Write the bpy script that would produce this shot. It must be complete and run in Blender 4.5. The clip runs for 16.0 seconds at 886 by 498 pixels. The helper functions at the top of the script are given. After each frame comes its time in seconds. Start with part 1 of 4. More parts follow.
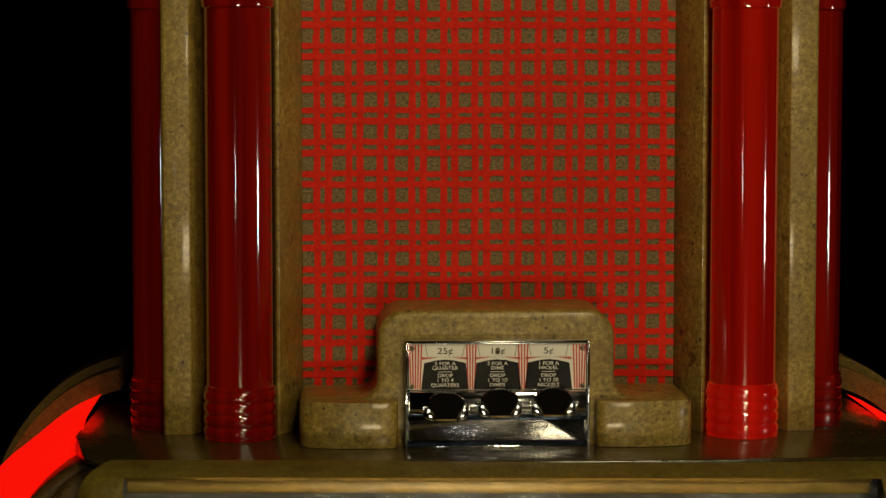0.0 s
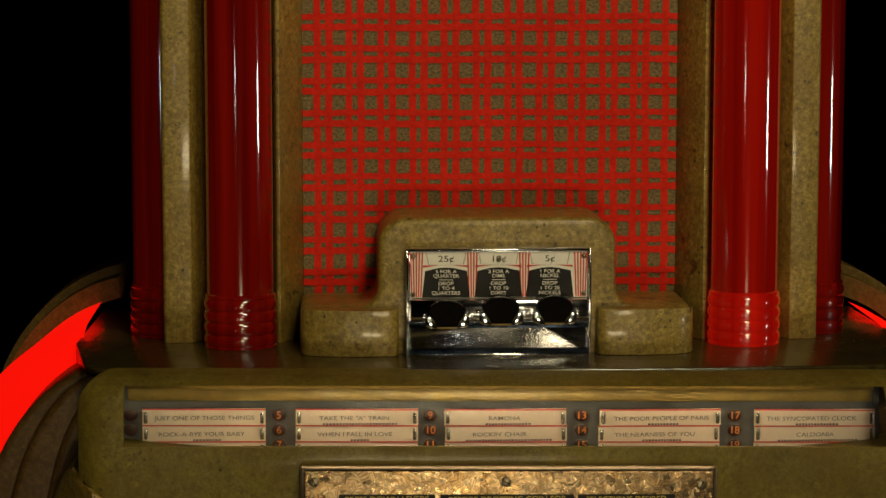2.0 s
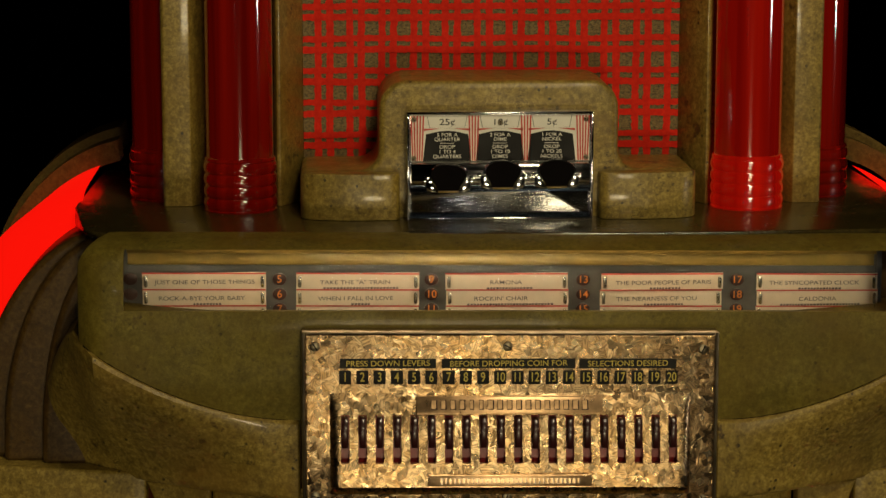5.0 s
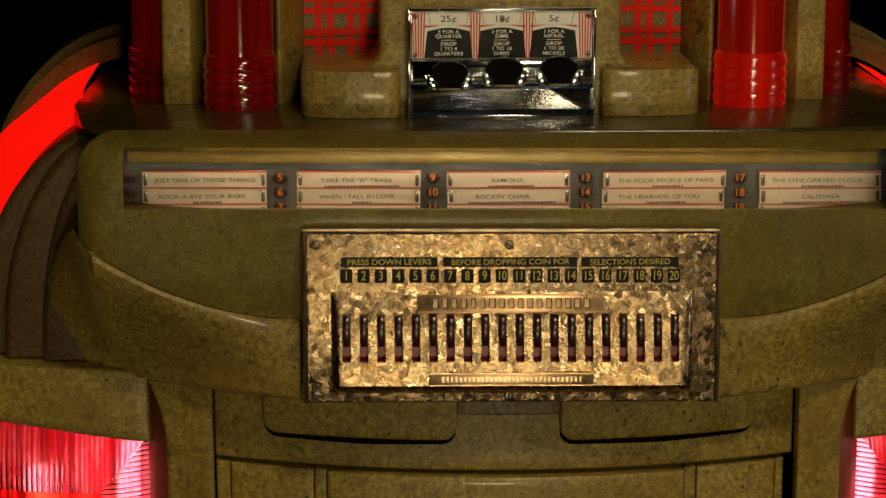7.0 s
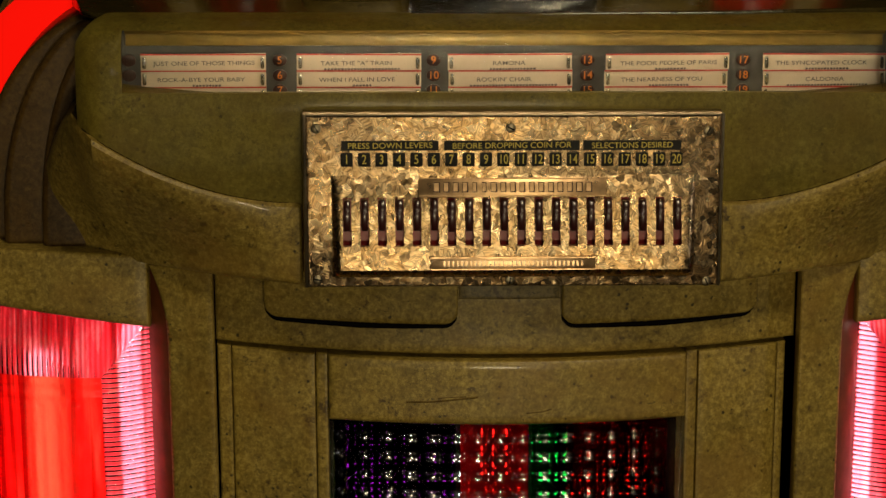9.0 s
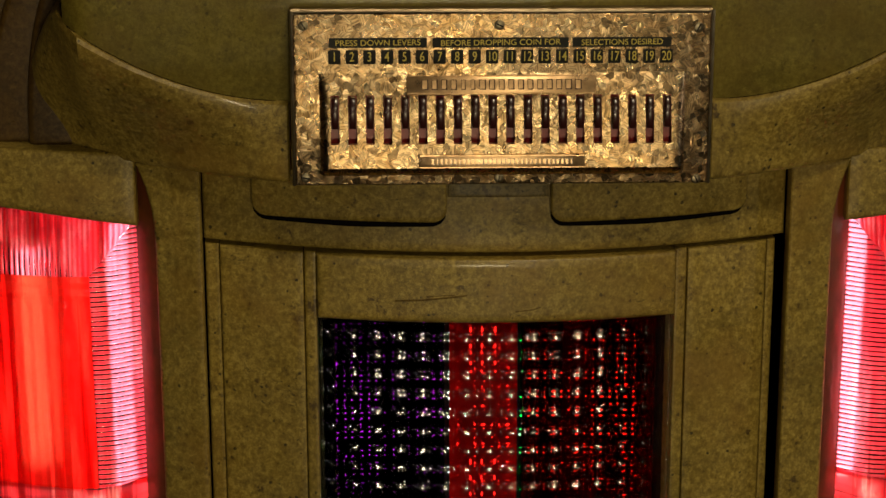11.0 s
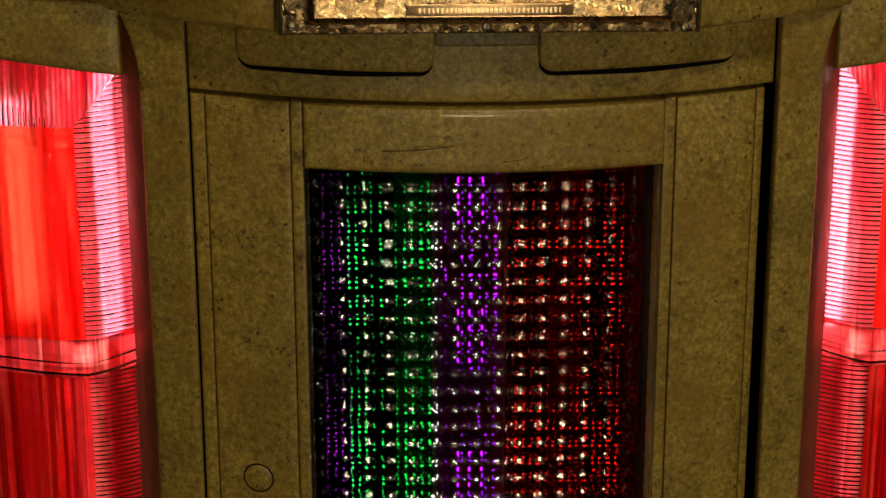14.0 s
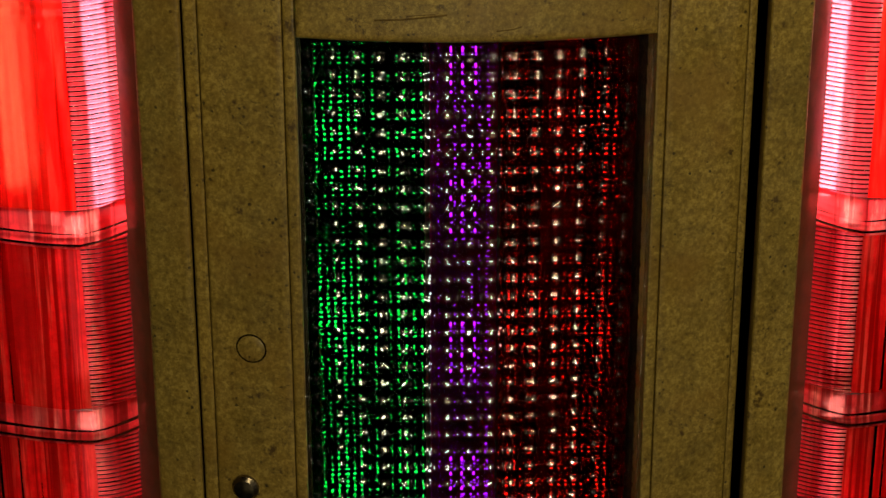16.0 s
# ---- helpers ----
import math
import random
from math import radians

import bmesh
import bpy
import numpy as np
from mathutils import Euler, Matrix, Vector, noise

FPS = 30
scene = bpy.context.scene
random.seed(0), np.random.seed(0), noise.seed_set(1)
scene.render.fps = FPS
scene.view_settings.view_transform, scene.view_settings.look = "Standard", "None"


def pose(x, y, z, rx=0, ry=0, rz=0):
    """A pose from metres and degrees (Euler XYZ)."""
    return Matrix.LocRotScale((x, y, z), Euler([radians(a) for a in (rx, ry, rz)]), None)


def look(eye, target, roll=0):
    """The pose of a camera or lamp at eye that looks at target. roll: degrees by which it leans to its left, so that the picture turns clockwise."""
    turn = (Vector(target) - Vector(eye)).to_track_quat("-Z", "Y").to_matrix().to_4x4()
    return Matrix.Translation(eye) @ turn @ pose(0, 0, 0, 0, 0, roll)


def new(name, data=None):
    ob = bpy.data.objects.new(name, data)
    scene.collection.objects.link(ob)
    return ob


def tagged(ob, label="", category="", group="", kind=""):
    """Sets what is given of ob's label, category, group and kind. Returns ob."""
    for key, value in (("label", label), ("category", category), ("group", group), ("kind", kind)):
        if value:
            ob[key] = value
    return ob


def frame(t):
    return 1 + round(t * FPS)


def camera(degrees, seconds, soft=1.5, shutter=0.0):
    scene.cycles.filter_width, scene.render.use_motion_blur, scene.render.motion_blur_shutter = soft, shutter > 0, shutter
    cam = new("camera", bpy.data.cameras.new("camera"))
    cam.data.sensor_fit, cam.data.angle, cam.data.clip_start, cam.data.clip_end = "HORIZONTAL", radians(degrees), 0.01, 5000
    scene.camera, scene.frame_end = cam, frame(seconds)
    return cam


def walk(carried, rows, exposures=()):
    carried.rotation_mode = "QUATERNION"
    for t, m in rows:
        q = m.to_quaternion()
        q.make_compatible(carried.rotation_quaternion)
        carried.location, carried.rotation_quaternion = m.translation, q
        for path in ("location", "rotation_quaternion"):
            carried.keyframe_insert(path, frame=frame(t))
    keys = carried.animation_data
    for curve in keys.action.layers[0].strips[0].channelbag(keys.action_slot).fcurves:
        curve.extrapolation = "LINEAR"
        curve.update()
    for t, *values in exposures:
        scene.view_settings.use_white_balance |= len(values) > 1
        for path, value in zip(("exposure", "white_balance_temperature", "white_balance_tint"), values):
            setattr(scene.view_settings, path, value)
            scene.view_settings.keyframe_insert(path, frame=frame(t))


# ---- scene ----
# A tripod camera with a long lens tilts down the front of a jukebox.
cam = camera(21.15, 16.0, soft=1.5)
EYE_X, EYE_Z = -0.113, 1.30
# seconds, metres forward, pitch, yaw, roll
ROWS = [
    (0.0, 0.0000, -4.313, -2.500, -0.001),
    (0.5, 0.0019, -4.903, -2.500, 0.010),
    (1.0, 0.0037, -5.472, -2.495, 0.011),
    (1.5, 0.0055, -6.027, -2.491, -0.003),
    (2.0, 0.0072, -6.564, -2.489, 0.006),
    (2.5, 0.0090, -7.098, -2.486, -0.010),
    (3.0, 0.0107, -7.647, -2.483, 0.009),
    (3.5, 0.0125, -8.199, -2.483, 0.002),
    (4.0, 0.0143, -8.755, -2.483, -0.024),
    (6.5, 0.0240, -11.761, -2.462, 0.042),
    (7.0, 0.0261, -12.419, -2.462, 0.037),
    (7.5, 0.0283, -13.113, -2.457, 0.041),
    (8.0, 0.0306, -13.822, -2.459, 0.057),
    (8.5, 0.0330, -14.551, -2.458, 0.065),
    (9.0, 0.0354, -15.304, -2.468, 0.113),
    (9.5, 0.0378, -16.053, -2.491, 0.104),
    (12.0, 0.0471, -18.934, -2.912, 0.109),
    (12.5, 0.0490, -19.533, -2.914, 0.082),
    (13.0, 0.0510, -20.163, -2.921, 0.140),
    (13.5, 0.0533, -20.879, -2.963, 0.115),
    (14.0, 0.0556, -21.593, -3.107, 0.101),
    (14.5, 0.0581, -22.342, -3.210, 0.127),
    (15.0, 0.0606, -23.143, -3.279, 0.139),
    (15.5, 0.0634, -24.003, -3.294, 0.108),
    (16.0, 0.0662, -24.858, -3.310, 0.079),
]
walk(cam, [(t, pose(EYE_X, y, EYE_Z, 90 + pitch, roll, yaw)) for t, y, pitch, yaw, roll in ROWS])

# ---------------------------------------------------------------- light
world = bpy.data.worlds.new("world")
scene.world = world
world.use_nodes = True
world.node_tree.nodes["Background"].inputs[0].default_value = (0.010, 0.010, 0.012, 1)
world.node_tree.nodes["Background"].inputs[1].default_value = 0.3
scene.view_settings.exposure = 0.0


def area_lamp(name, eye, target, sx, sy, power, color):
    data = bpy.data.lights.new(name, "AREA")
    data.shape, data.size, data.size_y = "RECTANGLE", sx, sy
    data.energy, data.color = power, color
    ob = new(name, data)
    ob.matrix_world = look(eye, target)
    return ob


# unseen fill lamp, added over and behind the camera
area_lamp("ceiling_light", (0.40, -2.2, 1.95), (0.0, 1.7, 0.9), 0.5, 0.25, 15.5, (1.0, 0.84, 0.50))
# a lamp high in front of the machine
area_lamp("overhead_light", (0.35, 0.25, 2.6), (0.0, 1.7, 0.8), 0.35, 0.2, 14.5, (1.0, 0.84, 0.52))
# a low lamp behind the camera
area_lamp("low_light", (0.12, -2.4, 0.34), (0.0, 1.7, 0.8), 0.6, 0.26, 23.0, (1.0, 0.84, 0.50))
# low lamps that draw thin lines on the red columns
area_lamp("side_lamp", (1.75, 1.10, 1.09), (0.0, 1.74, 1.1), 0.05, 0.13, 2.3, (1.0, 0.93, 0.82))
area_lamp("front_lamp", (-0.62, -1.2, 1.09), (0.0, 1.74, 1.1), 0.028, 0.11, 0.6, (1.0, 0.93, 0.82))

# ---------------------------------------------------------------- materials


class Nodes:
    """A small node-tree writer for one material."""

    def __init__(self, name):
        self.mat = bpy.data.materials.new(name)
        self.mat.use_nodes = True
        self.tree = self.mat.node_tree
        self.bsdf = self.tree.nodes["Principled BSDF"]
        self.out = self.tree.nodes["Material Output"]
        self.coord = self.tree.nodes.new("ShaderNodeTexCoord").outputs["Object"]

    def add(self, kind, **values):
        node = self.tree.nodes.new(kind)
        for key, value in values.items():
            node.inputs[key.replace("_", " ")].default_value = value
        return node

    def link(self, a, b):
        self.tree.links.new(a, b)

    def noise(self, scale, detail=4.0, rough=0.6, coord=None):
        node = self.add("ShaderNodeTexNoise", Scale=scale, Detail=detail, Roughness=rough)
        self.link(coord or self.coord, node.inputs["Vector"])
        return node.outputs["Fac"]

    def stretch(self, x, y, z, coord=None):
        node = self.tree.nodes.new("ShaderNodeMapping")
        node.inputs["Scale"].default_value = (x, y, z)
        self.link(coord or self.coord, node.inputs["Vector"])
        return node.outputs["Vector"]

    def ramp(self, fac, stops):
        node = self.tree.nodes.new("ShaderNodeValToRGB")
        el = node.color_ramp.elements
        while len(el) < len(stops):
            el.new(0.5)
        for e, (pos, col) in zip(el, stops):
            e.position = pos
            e.color = (*col, 1) if isinstance(col, tuple) else (col, col, col, 1)
        self.link(fac, node.inputs["Fac"])
        return node.outputs["Color"]

    def mix(self, fac, a, b, mode="MIX"):
        node = self.tree.nodes.new("ShaderNodeMix")
        node.data_type, node.blend_type = "RGBA", mode
        for value, socket in ((fac, node.inputs["Factor"]), (a, node.inputs[6]), (b, node.inputs[7])):
            if isinstance(value, bpy.types.NodeSocket):
                self.link(value, socket)
            elif isinstance(value, tuple):
                socket.default_value = (*value, 1)
            else:
                socket.default_value = value
        return node.outputs[2]

    def math(self, op, a, b=0.0):
        node = self.tree.nodes.new("ShaderNodeMath")
        node.operation = op
        for value, socket in ((a, node.inputs[0]), (b, node.inputs[1])):
            if isinstance(value, bpy.types.NodeSocket):
                self.link(value, socket)
            else:
                socket.default_value = value
        return node.outputs[0]

    def bump(self, height, strength, distance):
        node = self.add("ShaderNodeBump", Strength=strength, Distance=distance)
        self.link(height, node.inputs["Height"])
        self.link(node.outputs["Normal"], self.bsdf.inputs["Normal"])

    def set(self, **values):
        for key, value in values.items():
            socket = self.bsdf.inputs[key.replace("_", " ")]
            if isinstance(value, bpy.types.NodeSocket):
                self.link(value, socket)
            else:
                socket.default_value = (*value, 1) if isinstance(value, tuple) and len(value) == 3 else value
        return self


def marbled(name, c_dark, c_mid, c_light, rough, pits=0.6, coat=0.35, spec=0.5):
    """Aged marbled plastic: fine mottling, larger stains, small dark pits and scratches."""
    n = Nodes(name)
    fine = n.noise(250, 10, 0.82)
    streak = n.noise(170, 8, 0.8, n.stretch(1.0, 1.0, 0.6))
    base = n.ramp(fine, [(0.38, c_dark), (0.50, c_mid), (0.63, c_light)])
    large = n.ramp(n.noise(14, 3, 0.55), [(0.35, 0.72), (0.62, 1.0)])
    base = n.mix(0.85, base, large, "MULTIPLY")
    base = n.mix(0.8, base, n.ramp(n.noise(62, 6, 0.78), [(0.36, 0.70), (0.50, 1.06)]), "MULTIPLY")
    base = n.mix(n.ramp(n.noise(105, 5, 0.8, n.stretch(1.0, 1.0, 1.6)), [(0.60, 0.0), (0.68, 0.5)]), base, tuple(min(c * 1.35, 1) for c in c_light))
    base = n.mix(n.ramp(streak, [(0.54, 0.0), (0.68, 0.75)]), base, tuple(c * 0.55 for c in c_dark))
    voro = n.add("ShaderNodeTexVoronoi", Scale=150.0)
    n.link(n.coord, voro.inputs["Vector"])
    spots = n.math("MULTIPLY", n.math("LESS_THAN", n.math("ADD", voro.outputs["Distance"], n.math("MULTIPLY", fine, 0.35)), 0.36), n.ramp(n.noise(55, 3), [(0.52, 0.0), (0.60, 1.0)]))
    base = n.mix(n.math("MULTIPLY", spots, pits), base, (0.018, 0.012, 0.006))
    grime = n.ramp(n.noise(42, 6, 0.75), [(0.61, 0.0), (0.67, pits)])
    base = n.mix(grime, base, (0.045, 0.022, 0.008))
    base = n.mix(n.ramp(n.noise(11, 5, 0.65), [(0.50, 0.0), (0.66, 0.55)]), base, tuple(c * k for c, k in zip(c_mid, (0.78, 0.62, 0.5))))
    hair = n.math("ABSOLUTE", n.math("SUBTRACT", n.noise(26, 3, 0.7, n.stretch(1.0, 1.0, 2.2)), 0.5))
    hair = n.math("MULTIPLY", n.ramp(hair, [(0.0, 1.0), (0.006, 0.0)]), n.ramp(n.noise(17, 2), [(0.54, 0.0), (0.60, pits)]))
    base = n.mix(hair, base, (0.022, 0.014, 0.006))
    n.set(Base_Color=base, Roughness=n.ramp(n.noise(45, 4), [(0.3, rough - 0.08), (0.7, rough + 0.14)]))
    n.set(Coat_Weight=coat, Coat_Roughness=0.10, Specular_IOR_Level=spec)
    n.bump(n.math("ADD", fine, n.math("MULTIPLY", streak, 1.5)), 0.18, 0.0006)
    return n.mat


TAN = marbled("marbled_tan_plastic", (0.150, 0.092, 0.016), (0.275, 0.188, 0.034), (0.46, 0.335, 0.078), 0.42, 0.85, 0.2)
OLIVE = marbled("olive_plastic", (0.108, 0.080, 0.012), (0.150, 0.115, 0.017), (0.195, 0.152, 0.027), 0.46, 0.5, 0.05, 0.2)
SHELF_OLIVE = marbled("polished_olive_plastic", (0.030, 0.021, 0.006), (0.045, 0.033, 0.009), (0.065, 0.050, 0.013), 0.16, 0.3, 0.4)
BROWN = marbled("brown_stained_plastic", (0.095, 0.052, 0.010), (0.140, 0.085, 0.016), (0.19, 0.125, 0.026), 0.45, 0.5, 0.03, 0.15)
DARK_BROWN = marbled("dark_brown_stained_plastic", (0.045, 0.022, 0.006), (0.075, 0.040, 0.010), (0.11, 0.066, 0.016), 0.34, 0.5, 0.12, 0.3)


def plain(name, color, rough, metal=0.0, vary=0.25, scale=120, bump=0.0, coat=0.0, spec=0.5):
    n = Nodes(name)
    low = tuple(c * (1 - vary) for c in color)
    n.set(Base_Color=n.ramp(n.noise(scale), [(0.3, low), (0.7, color)]), Metallic=metal, Coat_Weight=coat, Specular_IOR_Level=spec)
    n.set(Roughness=n.ramp(n.noise(scale * 0.6), [(0.3, max(rough - 0.05, 0.02)), (0.7, rough + 0.08)]))
    if bump:
        n.bump(n.noise(scale * 4), bump, 0.0004)
    return n.mat


# the tray's dark reflection of the room is put into this chrome's colour
DARK_CHROME = plain("shaded_chrome", (0.07, 0.085, 0.11), 0.12, 1.0, 0.3, 60)
CHROME = plain("chrome", (0.72, 0.72, 0.74), 0.09, 1.0, 0.15, 60)
STEEL = plain("dull_steel", (0.52, 0.42, 0.28), 0.32, 1.0, 0.35, 90, 0.1)
BRASSY = plain("gilt_trim", (0.27, 0.18, 0.038), 0.34, 0.35, 0.35, 70)
BLACK = plain("black_lacquer", (0.012, 0.011, 0.010), 0.45, spec=0.15)
# near-black that stands for the shade inside gaps, slots and mouths
GAP_SHADE = plain("gap_shade", (0.004, 0.003, 0.003), 0.8, spec=0.05)
GREY_BOARD = plain("grey_card", (0.11, 0.11, 0.105), 0.6, 0, 0.3, 40)
PAPER = plain("cream_paper", (0.78, 0.68, 0.52), 0.75, 0, 0.12, 50)
RED_INK = plain("red_ink", (0.62, 0.07, 0.045), 0.6, 0, 0.2, 200)
DARK_INK = plain("typewriter_ink", (0.17, 0.15, 0.14), 0.8, 0, 0.5, 900)
CREAM_ENAMEL = plain("cream_enamel", (0.84, 0.80, 0.70), 0.4, 0, 0.1, 80, spec=0.25)
SCREW = plain("aged_screw", (0.30, 0.25, 0.17), 0.3, 1.0, 0.5, 200, 0.2)
# near-black: the dark of the room is put into the colour
ROOM = plain("room_darkness", (0.0004, 0.0004, 0.0006), 0.9, spec=0.0)


def red_plastic(name, glow):
    n = Nodes(name)
    band = n.noise(70, 3, 0.6, n.stretch(1, 1, 0.02))
    n.set(Base_Color=n.ramp(band, [(0.35, (0.09, 0.002, 0.001)), (0.65, (0.22, 0.006, 0.002))]), Roughness=0.07, IOR=1.5, Coat_Weight=0.6, Coat_Roughness=0.03)
    # the light of lamps inside is put on the plastic as emission
    n.set(Emission_Color=n.ramp(band, [(0.3, (0.6, 0.004, 0.001)), (0.7, (1.0, 0.012, 0.003))]), Emission_Strength=glow)
    return n.mat


COLUMN_RED = red_plastic("red_lit_plastic", 0.025)
COLUMN_RED_BRIGHT = red_plastic("red_lit_plastic_bright", 0.11)
COLUMN_RED_DIM = red_plastic("red_lit_plastic_dim", 0.006)
FOOT_RED = red_plastic("red_lit_foot_plastic", 0.25)

# ---------------------------------------------------------------- mesh helpers


def link_mesh(name, bm, material, parent=None, label="", smooth=False):
    me = bpy.data.meshes.new(name)
    bm.to_mesh(me)
    bm.free()
    me.materials.append(material)
    if smooth:
        me.shade_smooth()
        me.set_sharp_from_angle(angle=radians(32))
    ob = new(name, me)
    ob.parent = parent
    if label:
        tagged(ob, label=label)
    return ob


def part(name, bm, material, parent, label="", smooth=True):
    return link_mesh(name, bm, material, parent, label, smooth)


def share(name, mesh, parent, m, label=""):
    ob = new(name, mesh)
    ob.parent = parent
    ob.matrix_basis = m
    if label:
        tagged(ob, label=label)
    return ob


def bevel(bm, width, segments=2, angle=30):
    edges = [e for e in bm.edges if len(e.link_faces) == 2 and e.calc_face_angle(0) > radians(angle)]
    bmesh.ops.bevel(bm, geom=edges, offset=width, segments=segments, profile=0.5, affect="EDGES", clamp_overlap=True)
    return bm


def box(x0, x1, y0, y1, z0, z1, round_=0.0, segments=2):
    bm = bmesh.new()
    bmesh.ops.create_cube(bm, size=1.0, matrix=Matrix.Translation(((x0 + x1) / 2, (y0 + y1) / 2, (z0 + z1) / 2)) @ Matrix.Diagonal((x1 - x0, y1 - y0, z1 - z0, 1)))
    if round_:
        bevel(bm, round_, segments)
    return bm


def prism(points, axis, a, b, round_=0.0, segments=2, angle=30):
    """A closed outline pushed along an axis from a to b. Axis z: points are (x, y); y: (x, z); x: (y, z)."""
    put = {"z": lambda p, d: (p[0], p[1], d), "y": lambda p, d: (p[0], d, p[1]), "x": lambda p, d: (d, p[0], p[1])}[axis]
    bm = bmesh.new()
    low = [bm.verts.new(put(p, a)) for p in points]
    high = [bm.verts.new(put(p, b)) for p in points]
    n = len(points)
    bm.faces.new(low)
    bm.faces.new(high[::-1])
    for i in range(n):
        bm.faces.new((low[i], high[i], high[(i + 1) % n], low[(i + 1) % n]))
    bmesh.ops.recalc_face_normals(bm, faces=bm.faces)
    if round_:
        bevel(bm, round_, segments, angle)
    return bm


def arc(cx, cy, r, a0, a1, n=8, ry=None):
    ry = r if ry is None else ry
    return [(cx + r * math.cos(radians(a0 + (a1 - a0) * i / n)), cy + ry * math.sin(radians(a0 + (a1 - a0) * i / n))) for i in range(n + 1)]


def rounded_rect(x0, x1, z0, z1, r, n=4):
    return arc(x1 - r, z1 - r, r, 0, 90, n) + arc(x0 + r, z1 - r, r, 90, 180, n) + arc(x0 + r, z0 + r, r, 180, 270, n) + arc(x1 - r, z0 + r, r, 270, 360, n)


def lathe(profile, x, y, segments=40):
    """A profile of (radius, z) turned about a vertical axis."""
    bm = bmesh.new()
    rings = []
    for r, z in profile:
        rings.append([bm.verts.new((x + r * math.cos(2 * math.pi * i / segments), y + r * math.sin(2 * math.pi * i / segments), z)) for i in range(segments)])
    for low, high in zip(rings, rings[1:]):
        for i in range(segments):
            bm.faces.new((low[i], low[(i + 1) % segments], high[(i + 1) % segments], high[i]))
    bm.faces.new(rings[0][::-1])
    bm.faces.new(rings[-1])
    return bm


def sheet(nu, nv, point, thick=None):
    """A grid of point(u, v), u and v in 0..1; thick: a vector that gives it a back."""
    bm = bmesh.new()
    grid = [[bm.verts.new(point(i / nu, j / nv)) for i in range(nu + 1)] for j in range(nv + 1)]
    for j in range(nv):
        for i in range(nu):
            bm.faces.new((grid[j][i], grid[j][i + 1], grid[j + 1][i + 1], grid[j + 1][i]))
    if thick is not None:
        t = Vector(thick)
        back = [[bm.verts.new(v.co + t) for v in row] for row in grid]
        for j in range(nv):
            for i in range(nu):
                bm.faces.new((back[j][i], back[j + 1][i], back[j + 1][i + 1], back[j][i + 1]))
        edge = [(0, i) for i in range(nu)] + [(j, nu) for j in range(nv)] + [(nv, i) for i in range(nu, 0, -1)] + [(j, 0) for j in range(nv, 0, -1)]
        for (a, b), (c, d) in zip(edge, edge[1:] + edge[:1]):
            bm.faces.new((grid[a][b], back[a][b], back[c][d], grid[c][d]))
    bmesh.ops.recalc_face_normals(bm, faces=bm.faces)
    return bm


def slab(x0, x1, z0, z1, front, depth, nx=40, edge=0.003, low=None, high=None):
    """A block whose front follows front(x, z); low(x), high(x): its lower and upper edges."""
    low, high = low or (lambda x: z0), high or (lambda x: z1)

    def point(u, v):
        x = x0 + (x1 - x0) * u
        a, b = low(x), high(x)
        z = a + (b - a) * v
        back = 0.0
        for gap in (x - x0, x1 - x, z - a, b - z):
            if gap < edge:
                back = max(back, edge - math.sqrt(max(edge * edge - (edge - gap) ** 2, 0)))
        return (x, front(x, z) + back, z)

    def eased(n, length):
        k = min(edge / max(length, 1e-6), 0.3)
        inner = [k + (1 - 2 * k) * i / n for i in range(n + 1)]
        return [0, k * 0.12, k * 0.4, *inner, 1 - k * 0.4, 1 - k * 0.12, 1]

    us, vs = eased(nx, x1 - x0), eased(10, z1 - z0)
    return sheet(len(us) - 1, len(vs) - 1, lambda u, v: point(us[round(u * (len(us) - 1))], vs[round(v * (len(vs) - 1))]), (0, depth, 0))


WORDS = {}


def words(text, height, squeeze=1.0):
    """A mesh of text in the built-in font, centred, in the xz plane, facing -y."""
    key = (text, height, squeeze)
    if key not in WORDS:
        cu = bpy.data.curves.new("writing", "FONT")
        cu.body, cu.size, cu.align_x, cu.align_y, cu.extrude = text, height * 1.38, "CENTER", "CENTER", 0.0
        cu.offset = height * 0.004
        ob = new("writing", cu)
        bpy.context.view_layer.update()
        me = bpy.data.meshes.new_from_object(ob.evaluated_get(bpy.context.evaluated_depsgraph_get()))
        bpy.data.objects.remove(ob)
        me.transform(Matrix.Rotation(radians(90), 4, "X") @ Matrix.Diagonal((squeeze, 1, 1, 1)))
        WORDS[key] = me
    return WORDS[key]


def write(text, height, material, parent, x, y, z, squeeze=1.0, tilt=0.0, name="writing", ry=0.0):
    me = words(text, height, squeeze).copy()
    me.materials.clear()
    me.materials.append(material)
    return share(name, me, parent, pose(x, y, z, tilt, ry, 0))


def bars(widths, height, gap, material, parent, x, y, z, tilt=0.0, name="illegible_writing"):
    """Unreadable or private writing: a row of small plain bars, centred."""
    bm = bmesh.new()
    total = sum(widths) + gap * (len(widths) - 1)
    at = -total / 2
    for w in widths:
        bmesh.ops.create_cube(bm, size=1.0, matrix=Matrix.Translation((at + w / 2, 0, 0)) @ Matrix.Diagonal((w, 0.0003, height, 1)))
        at += w + gap
    ob = tagged(part(name, bm, material, parent, "", False), kind="stuff")
    ob.matrix_basis = pose(x, y, z, tilt)
    return ob

# ---------------------------------------------------------------- more materials


